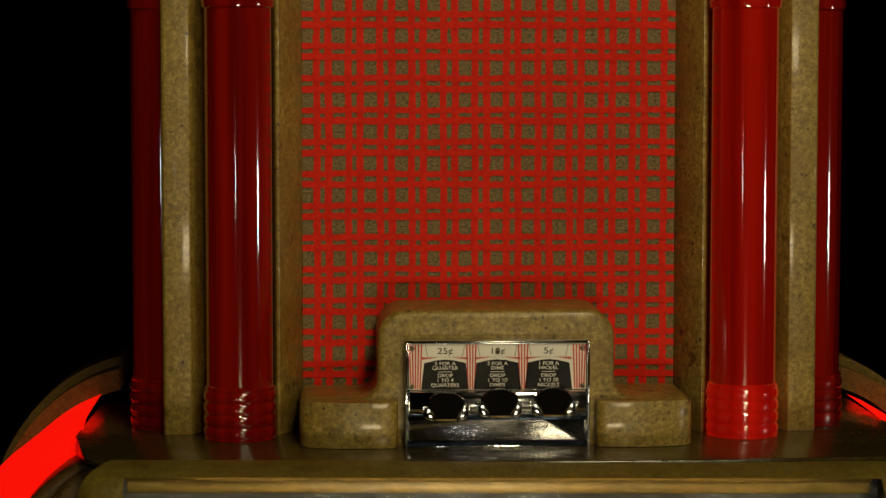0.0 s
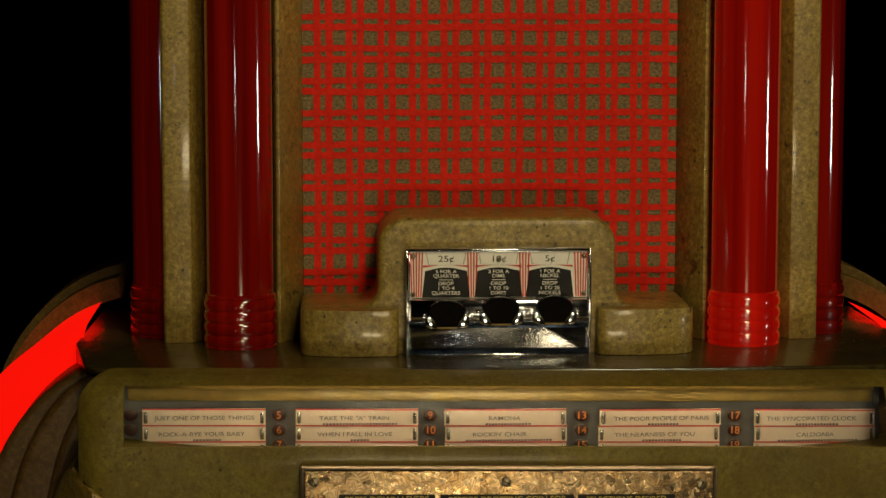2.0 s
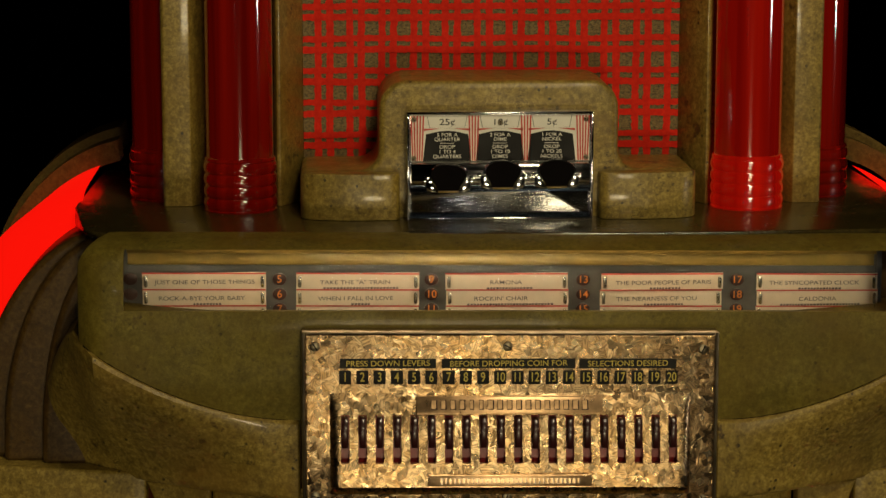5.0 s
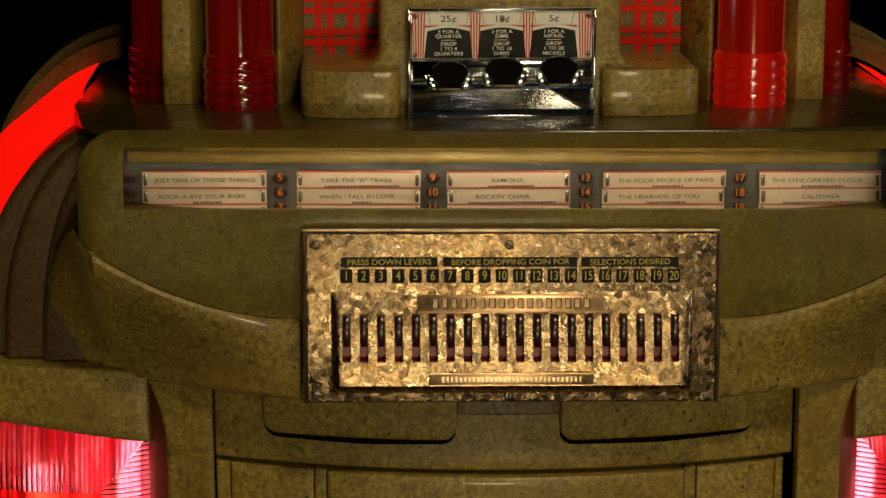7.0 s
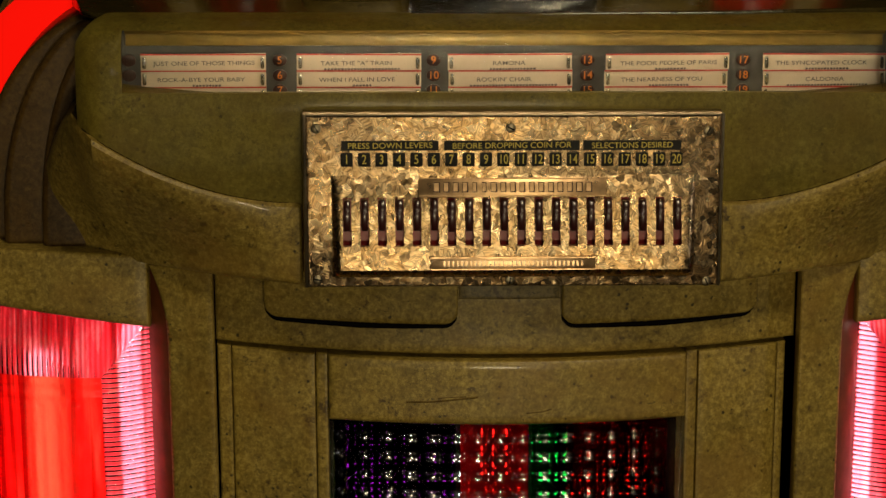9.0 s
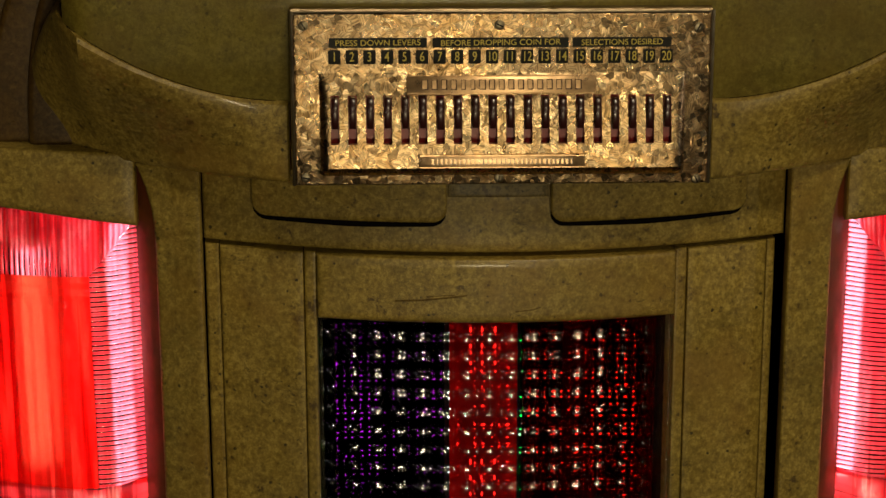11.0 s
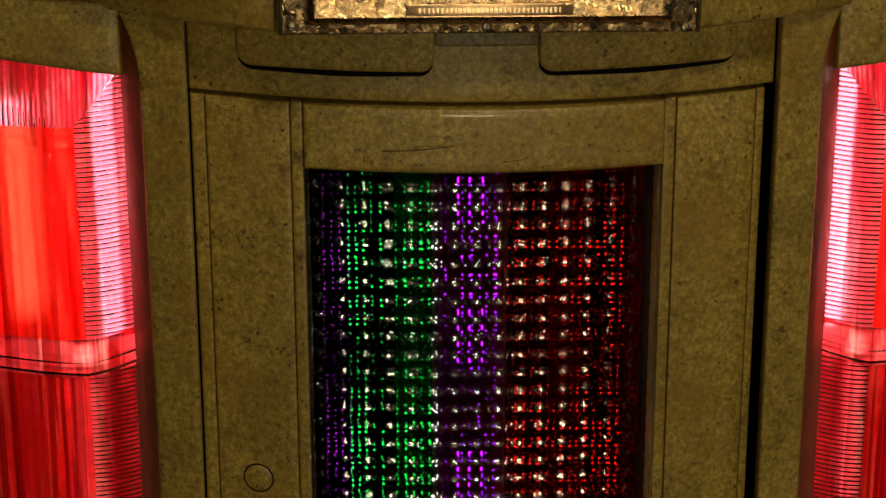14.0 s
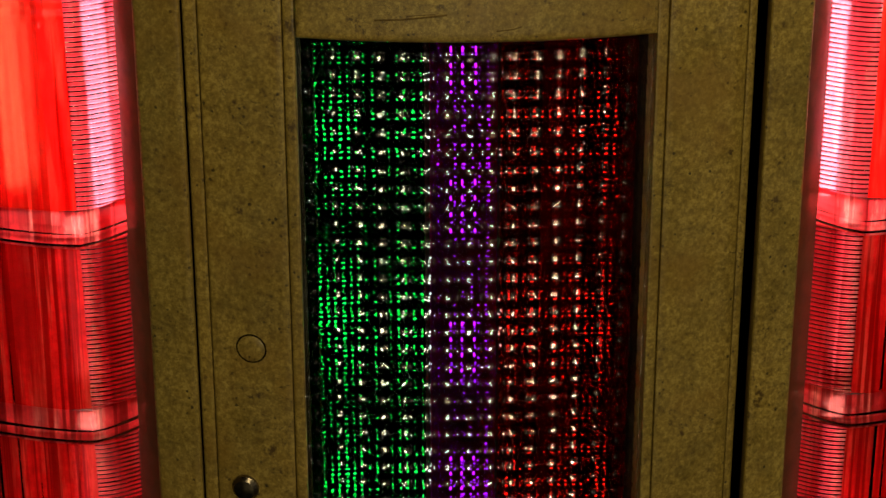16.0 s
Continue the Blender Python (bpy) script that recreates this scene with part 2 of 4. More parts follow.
def engine_turned():
    """Gilt metal with small brushed patches that lie at odd angles."""
    n = Nodes("engine_turned_gilt_metal")
    voro = n.add("ShaderNodeTexVoronoi", Scale=230.0, Randomness=1.0)
    voro.distance = "CHEBYCHEV"
    spin = n.tree.nodes.new("ShaderNodeMapping")
    spin.inputs["Rotation"].default_value = (0, radians(28), 0)
    n.link(n.stretch(1.0, 0.02, 1.0), spin.inputs["Vector"])
    n.link(spin.outputs["Vector"], voro.inputs["Vector"])
    cell = voro.outputs["Color"]
    split = n.tree.nodes.new("ShaderNodeSeparateColor")
    n.link(cell, split.inputs[0])
    tone = n.ramp(split.outputs[0], [(0.0, (0.55, 0.33, 0.14)), (0.5, (0.70, 0.45, 0.22)), (1.0, (0.84, 0.60, 0.34))])
    worn = n.ramp(n.noise(16, 4, 0.6), [(0.42, 0.0), (0.66, 0.5)])
    tone = n.mix(worn, tone, (0.34, 0.27, 0.19))
    n.set(Base_Color=tone, Metallic=1.0, Roughness=n.ramp(split.outputs[1], [(0.0, 0.23), (1.0, 0.34)]))
    turn = n.tree.nodes.new("ShaderNodeVectorRotate")
    turn.inputs["Axis"].default_value = (0, 1, 0)
    n.link(n.coord, turn.inputs["Vector"])
    n.link(n.math("MULTIPLY", split.outputs[2], 3.1416), turn.inputs["Angle"])
    lines = n.noise(1700, 1, 0.4, n.stretch(1.0, 0.01, 0.05, turn.outputs["Vector"]))
    tone = n.mix(0.75, tone, n.ramp(lines, [(0.45, 0.20), (0.52, 1.0)]), "MULTIPLY")
    n.set(Base_Color=tone)
    bump = n.add("ShaderNodeBump", Strength=0.9, Distance=0.0003)
    n.link(lines, bump.inputs["Height"])
    tilt = n.tree.nodes.new("ShaderNodeVectorMath")
    tilt.operation = "MULTIPLY_ADD"
    n.link(cell, tilt.inputs[0])
    tilt.inputs[1].default_value = (0.05, 0.03, 0.07)
    tilt.inputs[2].default_value = (-0.025, -0.015, 0.010)
    add = n.tree.nodes.new("ShaderNodeVectorMath")
    add.operation = "ADD"
    n.link(bump.outputs["Normal"], add.inputs[0])
    n.link(tilt.outputs[0], add.inputs[1])
    norm = n.tree.nodes.new("ShaderNodeVectorMath")
    norm.operation = "NORMALIZE"
    n.link(add.outputs[0], norm.inputs[0])
    n.link(norm.outputs[0], n.bsdf.inputs["Normal"])
    return n.mat


GILT = engine_turned()
YELLOW_INK = plain("yellow_enamel", (0.62, 0.47, 0.07), 0.5, 0, 0.2, 300)
ORANGE_INK = plain("orange_enamel", (0.80, 0.24, 0.03), 0.5, 0, 0.2, 300)
LEVER = plain("dark_red_lever_plastic", (0.040, 0.008, 0.008), 0.24, 0, 0.4, 60, 0, 0.2)
LEVER_BED = plain("red_lever_bed", (0.34, 0.012, 0.014), 0.35, 0, 0.4, 80)
BADGE = plain("maroon_badge", (0.06, 0.022, 0.016), 0.35, 0, 0.3, 80)
NAMEPLATE = plain("copper_nameplate", (0.62, 0.40, 0.22), 0.3, 1.0, 0.35, 160, 0.15)
CLIP = plain("bare_metal_clip", (0.6, 0.57, 0.5), 0.22, 1.0, 0.2, 90)
FLANK_BROWN = plain("glossy_red_brown_plastic", (0.17, 0.035, 0.010), 0.45, 0, 0.4, 80, 0.05, 0.4)
SPECKLED = marbled("speckled_dirty_plastic", (0.05, 0.035, 0.01), (0.17, 0.12, 0.035), (0.24, 0.18, 0.06), 0.5, 0.9)


def lit_lens(name, body, tint, see_through, rough, ribs=""):
    """Red moulded plastic: scatters the lamp behind it and lets some of it through."""
    n = Nodes(name)
    tree = n.tree
    lit_grain = n.ramp(n.noise(90, 3, 0.6), [(0.35, tuple(c * 0.7 for c in body)), (0.65, body)])
    # bright orange and dark streaks of lamplight are put into the plastic's colour
    lit_grain = n.mix(n.ramp(n.noise(75, 5, 0.7, n.stretch(1.0, 1.0, 0.12)), [(0.50, 0.0), (0.62, 0.8)]), lit_grain, (body[0], body[1] * 6, body[2] * 4))
    lit_grain = n.mix(n.ramp(n.noise(48, 5, 0.6, n.stretch(1.0, 1.0, 0.06)), [(0.50, 0.0), (0.60, 0.7)]), lit_grain, (body[0] * 0.35, body[1] * 0.3, body[2] * 0.3))
    lit_grain = n.mix(n.ramp(n.noise(170, 3, 0.6, n.stretch(1.0, 0.1, 0.015)), [(0.49, 0.0), (0.57, 0.9)]), lit_grain, (body[0] * 0.30, 0.0, 0.0))
    scatter = tree.nodes.new("ShaderNodeBsdfTranslucent")
    clear = tree.nodes.new("ShaderNodeBsdfRefraction")
    clear.inputs["Color"].default_value = (*tint, 1)
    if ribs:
        # the ribs' light and dark is put into the colour: darker at the crests
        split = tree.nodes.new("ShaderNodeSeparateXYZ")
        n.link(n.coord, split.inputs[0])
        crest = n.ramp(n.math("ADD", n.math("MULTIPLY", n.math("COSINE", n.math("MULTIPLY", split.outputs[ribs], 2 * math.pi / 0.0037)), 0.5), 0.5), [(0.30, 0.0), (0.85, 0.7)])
        lit_grain = n.mix(crest, lit_grain, (body[0] * 0.65, body[1] * 0.12, body[2] * 0.18))
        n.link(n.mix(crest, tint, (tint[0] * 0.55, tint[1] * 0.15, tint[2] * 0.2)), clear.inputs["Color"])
    n.link(lit_grain, scatter.inputs["Color"])
    clear.inputs["Roughness"].default_value = rough
    clear.inputs["IOR"].default_value = 1.2
    gloss = tree.nodes.new("ShaderNodeBsdfGlossy")
    gloss.inputs["Roughness"].default_value = 0.12
    gloss.inputs["Color"].default_value = (0.9, 0.85, 0.85, 1)
    a = tree.nodes.new("ShaderNodeMixShader")
    a.inputs[0].default_value = see_through
    n.link(scatter.outputs[0], a.inputs[1])
    n.link(clear.outputs[0], a.inputs[2])
    wave = n.add("ShaderNodeBump", Strength=0.55, Distance=0.0012)
    n.link(n.noise(150, 5, 0.65, n.stretch(1.0, 1.0, 0.22)), wave.inputs["Height"])
    for node in (scatter, clear, gloss):
        n.link(wave.outputs["Normal"], node.inputs["Normal"])
    fres = n.add("ShaderNodeFresnel", IOR=1.45)
    b = tree.nodes.new("ShaderNodeMixShader")
    n.link(fres.outputs[0], b.inputs[0])
    n.link(a.outputs[0], b.inputs[1])
    n.link(gloss.outputs[0], b.inputs[2])
    n.link(b.outputs[0], n.out.inputs["Surface"])
    tree.nodes.remove(n.bsdf)
    return n.mat


# one plastic: overlit pink and dim-tier red are put into these colours
LENS_RED = lit_lens("overlit_red_ribbed_lens", (0.95, 0.040, 0.070), (1.0, 0.36, 0.50), 0.20, 0.32, "Z")
LENS_COVE = lit_lens("overlit_red_cove_lens", (0.95, 0.030, 0.050), (1.0, 0.30, 0.42), 0.15, 0.40, "X")
LENS_FRONT = lit_lens("bright_red_moulded_lens", (0.95, 0.005, 0.004), (1.0, 0.13, 0.06), 0.10, 0.65)
LENS_LIP = lit_lens("pale_red_smooth_lip", (0.95, 0.045, 0.055), (1.0, 0.30, 0.32), 0.14, 0.40)
LENS_DIM_RIBS = lit_lens("dim_red_ribbed_lens", (0.75, 0.016, 0.030), (1.0, 0.10, 0.16), 0.08, 0.45, "Z")
LENS_DIM = lit_lens("dim_red_moulded_lens", (0.85, 0.010, 0.010), (1.0, 0.06, 0.08), 0.05, 0.55)


def glow(name, color, strength):
    n = Nodes(name)
    n.set(Base_Color=tuple(0.3 * c for c in color), Specular_IOR_Level=0.2, Emission_Color=color, Emission_Strength=strength)
    return n.mat


TUBE = glow("lit_tube", (1.0, 0.80, 0.78), 14.0)
TUBE_FAR = glow("lit_far_tube", (1.0, 0.80, 0.70), 17.0)
TUBE_LEAK = glow("leaked_light", (1.0, 0.72, 0.55), 7.0)
# emission stands in for lamplight from behind the shoulder
SHOULDER_GLOW = glow("red_glowing_shoulder_plastic", (1.0, 0.006, 0.002), 0.9)

# ---------------------------------------------------------------- the room
SHELF = 1.0287


def room():
    for name, b in (("floor", (-4, 4, -3, 5, -0.1, 0)), ("ceiling", (-4, 4, -3, 5, 2.9, 3.0)), ("wall_north", (-4, 4, 5, 5.1, -0.1, 3.0)),
                    ("wall_south", (-4, 4, -3.1, -3, -0.1, 3.0)), ("wall_west", (-4.1, -4, -3, 5, -0.1, 3.0)), ("wall_east", (4, 4.1, -3, 5, -0.1, 3.0))):
        ob = link_mesh(name, box(*b), ROOM)
        tagged(ob, label="near-black surface for the dark of the room", category=name.split("_")[0], kind="structure")


room()

jukebox = new("jukebox")
tagged(jukebox, label="old jukebox of marbled tan plastic with red glowing lenses", category="jukebox")

# ---------------------------------------------------------------- upper body


def upper_body():
    part("back_cabinet", box(-0.235, 0.235, 1.805, 2.10, SHELF, 1.44, 0.006), TAN, jukebox)
    # unseen top, added to close the machine against light
    part("top_cap", box(-0.29, 0.29, 1.70, 2.12, 1.44, 1.50, 0.02, 4), TAN, jukebox)
    for s in (-1, 1):
        outline = [(s * 0.2445, 1.778), (s * 0.2445, 1.762), (s * 0.2425, 1.760), (s * 0.2235, 1.7595), (s * 0.2135, 1.778)]
        part("pilaster", prism(outline, "z", SHELF, 1.44, 0.0008), TAN, jukebox)
        part("pilaster_back", box(min(s * 0.214, s * 0.235), max(s * 0.214, s * 0.235), 1.778, 1.805, SHELF, 1.44), TAN, jukebox)
        outline = [(s * 0.1650, 1.803), (s * 0.1622, 1.762), (s * 0.1600, 1.757), (s * 0.1575, 1.7565), (s * 0.1412, 1.789), (s * 0.1412, 1.803)]
        part("grille_post", prism(outline, "z", SHELF, 1.44, 0.0007), TAN, jukebox)


def column(x, y, material, label):
    foot = [(0.0262, SHELF), (0.0268, SHELF + 0.001)]
    for k in range(4):
        z = SHELF + 0.0015 + 0.0088 * k
        foot += [(0.0257, z + 0.0002), (0.0263, z + 0.0010), (0.0268, z + 0.0024), (0.0270, z + 0.0043), (0.0268, z + 0.0062), (0.0263, z + 0.0076), (0.0257, z + 0.0085)]
    foot += [(0.0262, SHELF + 0.0375), (0.0255, SHELF + 0.0392), (0.0246, SHELF + 0.0398)]
    shaft = [(0.0245, SHELF + 0.0398), (0.0245, 1.3450)]
    crown = [(0.0246, 1.345), (0.0262, 1.346), (0.0268, 1.350), (0.0262, 1.354), (0.0268, 1.359), (0.0262, 1.364), (0.0245, 1.366), (0.0245, 1.44)]
    ob = part("column", lathe(shaft, x, y, 64), material, jukebox, label)
    part("ringed_foot", lathe(foot, x, y, 64), FOOT_RED if material is COLUMN_RED_BRIGHT else material, ob)
    part("ringed_crown", lathe(crown, x, y, 64), material, ob)


def grille():
    n = Nodes("gold_brown_cloth")
    weave = n.noise(420, 3, 0.75, n.stretch(0.9, 1, 1.5))
    tone = n.ramp(weave, [(0.34, (0.030, 0.019, 0.004)), (0.52, (0.155, 0.095, 0.022)), (0.66, (0.19, 0.130, 0.036)), (0.78, (0.36, 0.26, 0.09))])
    n.set(Base_Color=tone, Roughness=0.5, Metallic=0.2)
    n.bump(weave, 0.6, 0.0008)
    part("speaker_cloth", box(-0.1410, 0.1410, 1.7905, 1.803, 1.05, 1.44), n.mat, jukebox, "gold-brown woven cloth", False)
    n = Nodes("red_ribbon")
    tone = n.ramp(n.noise(260, 3, 0.6), [(0.3, (0.58, 0.018, 0.009)), (0.7, (0.74, 0.028, 0.012))])
    tone = n.mix(0.6, tone, n.ramp(n.noise(24, 3), [(0.35, 0.8), (0.65, 1.0)]), "MULTIPLY")
    n.set(Base_Color=tone, Roughness=0.7, Specular_IOR_Level=0.08)
    n.bump(n.noise(900, 2), 0.25, 0.0003)
    lattice = part("red_lattice", box(-0.1410, 0.1410, 1.7895, 1.7904, 1.4395, 1.44), n.mat, jukebox, "red ribbon lattice")
    rnd = random.Random(4)

    def ribbon(a0, a1, c, width, upright, y):
        steps = int((a1 - a0) / 0.0016)
        verts, faces = [], []
        wander = rnd.uniform(0, 9)
        for i in range(steps + 1):
            a = a0 + (a1 - a0) * i / steps
            off = 0.00035 * math.sin(wander + a * 60)
            l, r = c + off - width / 2 + rnd.uniform(-0.0004, 0.0004), c + off + width / 2 + rnd.uniform(-0.0004, 0.0004)
            verts += [(l, y, a), (r, y, a)] if upright else [(a, y, l), (a, y, r)]
            if i:
                k = 2 * i
                faces.append((k - 2, k - 1, k + 1, k))
        me = bpy.data.meshes.new("ribbon")
        me.from_pydata(verts, [], faces)
        me.materials.append(n.mat)
        share("ribbon", me, lattice, Matrix())

    # broad squares of 10 mm, with a narrow gap between each two ribbons
    for i in range(13):
        x = -0.1563 + 0.02384 * i
        for c, w in ((0.0026, 0.0052), (0.0114, 0.0054)):
            if abs(x + c) < 0.1385:
                ribbon(1.04, 1.44, x + c, w, True, 1.7899)
    for i in range(-9, 9):
        z = 1.2482 + 0.0240 * i
        ribbon(-0.141, 0.141, z - 0.0022, 0.0046, False, 1.7893)
        ribbon(-0.141, 0.141, z - 0.0104, 0.0050, False, 1.7893)


upper_body()
column(-0.1870, 1.7465, COLUMN_RED, "tall red plastic column with ringed foot")
column(0.1868, 1.7465, COLUMN_RED_BRIGHT, "tall red plastic column with brightly lit foot")
column(-0.2460, 1.806, COLUMN_RED_DIM, "dark red plastic column with a faint glow")
column(0.2470, 1.806, COLUMN_RED_DIM, "dark red plastic column with a faint glow")
grille()


def coin_arch():
    pts = [(-0.1425, SHELF - 0.004), (-0.1425, 1.0625)]
    pts += arc(-0.1010, 1.0775, 0.015, 270, 360, 6)
    pts += arc(-0.0660, 1.1070, 0.020, 180, 90, 8)
    pts += [(-p[0], p[1]) for p in pts[::-1]]
    part("coin_arch", prism(pts, "y", 1.7885, 1.703, 0.005, 4, 50), TAN, jukebox, "rounded tan housing with chipped paint")
    for s in (-1, 1):
        out = [(s * 0.0715, 1.7025), *[(s * (0.0785 - 0.007 * math.cos(radians(a))), 1.6945 - 0.007 * math.sin(radians(a))) for a in range(0, 91, 15)],
               (s * 0.105, 1.6865), (s * 0.130, 1.6905), (s * 0.1385, 1.6955), (s * 0.1425, 1.7025)]
        part("arch_step", prism(out, "z", SHELF, 1.0625, 0.0015, 2, 50), TAN, jukebox)


coin_arch()


def screw_mesh(r):
    bm = bmesh.new()
    rings = []
    for rr, h in ((r, 0.0), (r, 0.0004), (r * 0.8, 0.0010), (r * 0.3, 0.0013)):
        rings.append([bm.verts.new((rr * math.cos(2 * math.pi * k / 16), -h, rr * math.sin(2 * math.pi * k / 16))) for k in range(16)])
    for low, high in zip(rings, rings[1:]):
        for k in range(16):
            bm.faces.new((low[k], low[(k + 1) % 16], high[(k + 1) % 16], high[k]))
    bm.faces.new(rings[-1])
    slot = bmesh.ops.create_cube(bm, size=1.0, matrix=Matrix.Translation((0, -0.00125, 0)) @ Matrix.Diagonal((r * 1.5, 0.0003, r * 0.28, 1)))
    for f in {f for v in slot["verts"] for f in v.link_faces}:
        f.material_index = 1
    bmesh.ops.recalc_face_normals(bm, faces=bm.faces)
    me = bpy.data.meshes.new("screw")
    bm.to_mesh(me)
    bm.free()
    me.materials.append(SCREW)
    me.materials.append(GAP_SHADE)
    return me


def screws(parent, r, y, places):
    me = screw_mesh(r)
    rnd = random.Random(7)
    for x, z in places:
        share("screw", me, parent, pose(x, y, z, 0, rnd.uniform(0, 180), 0))


def flat(points, y, material, parent, name, depth=0.0003):
    return part(name, prism(points, "y", y, y - depth), material, parent, "", False)


def coin_plate():
    y = 1.690
    z0, z1 = SHELF + 0.0005, 1.1068
    body = part("coin_plate", prism(rounded_rect(-0.0665, 0.0665, z0, z1, 0.003), "y", y, 1.7028, 0.0008), CHROME, jukebox, "chrome coin plate with three coin slots")
    for a in (box(-0.0665, -0.0645, y - 0.0035, y - 0.0002, z0, z1, 0.0008), box(0.0645, 0.0665, y - 0.0035, y - 0.0002, z0, z1, 0.0008),
              box(-0.0643, 0.0643, y - 0.0035, y - 0.0002, z1 - 0.002, z1, 0.0008), box(-0.0643, 0.0643, y - 0.0040, y - 0.0002, z0, z0 + 0.0022, 0.0008)):
        part("rim", a, CHROME, body)
    label = part("label_panel", box(-0.0636, 0.0636, y - 0.0012, y - 0.0002, 1.0712, 1.1042), CREAM_ENAMEL, body, "cream label with red stripes and black tablets")
    f = y - 0.0012
    for k, cx in enumerate((-0.0378, -0.0002, 0.0366)):
        flat([(cx - 0.0172, 1.0714), (cx + 0.0172, 1.0714), (cx + 0.0150, 1.0905), (cx + 0.0060, 1.0925), (cx, 1.0930), (cx - 0.0060, 1.0925), (cx - 0.0150, 1.0905)], f, BLACK, label, "tablet")
        title = ("25\u00a2", "10\u00a2", "5\u00a2")[k]
        write(title, 0.0046, BLACK, label, cx, f - 0.0002, 1.0990, 1.25)
        lines = (("5 FOR A", "QUARTER", "DROP", "1 TO 4", "QUARTERS"), ("2 FOR A", "DIME", "DROP", "1 TO 10", "DIMES"), ("1 FOR A", "NICKEL", "DROP", "1 TO 20", "NICKELS"))[k]
        for j, line in enumerate(lines):
            write(line, 0.0026, CREAM_ENAMEL, label, cx, f - 0.0006, (1.0900, 1.0868, 1.0814, 1.0780, 1.0745)[j], 1.15)
        flat([(cx - 0.005, 1.0840), (cx + 0.005, 1.0840), (cx + 0.005, 1.0843), (cx - 0.005, 1.0843)], f - 0.0004, CREAM_ENAMEL, label, "rule")
        for side in (-1, 1):
            pts = [(cx + side * 0.0052, 1.0946), (cx + side * 0.0165, 1.0930), (cx + side * 0.0165, 1.0946)]
            flat(pts if side < 0 else pts[::-1], f, RED_INK, label, "ray")
        box_lines = [(-0.0142, 1.1036, -0.0125, 1.0955), (0.0142, 1.1036, 0.0125, 1.0955), (-0.0125, 1.0955, 0.0, 1.0948), (0.0125, 1.0955, 0.0, 1.0948)]
        for xa, za, xb, zb in box_lines:
            flat([(cx + xa - 0.00015, za), (cx + xa + 0.00015, za), (cx + xb + 0.00015, zb - 0.0003), (cx + xb - 0.00015, zb - 0.0003)], f, BLACK, label, "rule")
    for gx, n in ((-0.0590, 5), (-0.0189, 4), (0.0183, 4), (0.0588, 5)):
        for i in range(n):
            x = gx + (i - (n - 1) / 2) * 0.0019
            lean = (i - (n - 1) / 2) * 0.0003
            flat([(x - 0.0005 - lean, 1.0716), (x + 0.0005 - lean, 1.0716), (x + 0.00055 + lean, 1.1038), (x - 0.00055 + lean, 1.1038)], f, RED_INK, label, "stripe")
    screws(body, 0.0019, f, ((-0.0615, 1.1010), (0.0612, 1.1010), (-0.0615, 1.0735), (0.0612, 1.0738), (0.0, 1.0985)))
    # rough casting between the mouths, and the concave tray below
    part("mouth_bar", prism([(y - 0.0002, 1.0710), (y - 0.006, 1.0700), (y - 0.0085, 1.0640), (y - 0.0075, 1.0545), (y - 0.0002, 1.0530)], "x", -0.0635, 0.0635, 0.0008), CHROME, body)
    rnd = random.Random(3)
    for k, (cx, cz) in enumerate(((-0.0375, 1.0632), (0.0012, 1.0655), (0.0395, 1.0660))):
        upper = arc(0, 0, 0.0124, -25, 205, 18, 0.0072)
        shape = upper + [(-0.0070, -0.0118), (0.0070, -0.0118)]
        rim = [(p[0] * 1.09, p[1] * 1.10 - 0.0002) for p in shape]
        cup = part("coin_cup", prism([(cx + a, cz + b) for a, b in rim], "y", y - 0.0126, y - 0.007, 0.0006), CHROME, body)
        # a dark plate in place of the shaded hole
        part("mouth", prism([(cx + a, cz + b) for a, b in shape], "y", y - 0.0130, y - 0.0122), GAP_SHADE, cup)
        part("lip", box(cx - 0.0072, cx + 0.0072, y - 0.0150, y - 0.0124, cz - 0.0126, cz - 0.0116, 0.0004), BRASSY, cup)
        for side in (-1, 1):
            pts = [(cx + side * 0.0075, cz - 0.0135), (cx + side * 0.0150, cz - 0.0128), (cx + side * 0.0160, cz - 0.0050), (cx + side * 0.0118, cz - 0.0030)]
            part("cheek", prism(pts, "y", y - 0.0125, y - 0.007, 0.0009), CHROME, cup)
            part("cheek_knob", box(cx + side * 0.0165 - 0.0016, cx + side * 0.0165 + 0.0016, y - 0.012, y - 0.0075, cz - 0.0075, cz - 0.002, 0.0008), CHROME, cup)
    part("return_tray", sheet(24, 10, lambda u, v: (-0.0642 + 0.1284 * u, y - 0.0030 + 0.0095 * math.sin(math.pi * min(v * 1.15, 1)) - 0.002 * (1 - v), 1.0310 + 0.0235 * v), (0, 0.004, 0)), DARK_CHROME, body)


coin_plate()

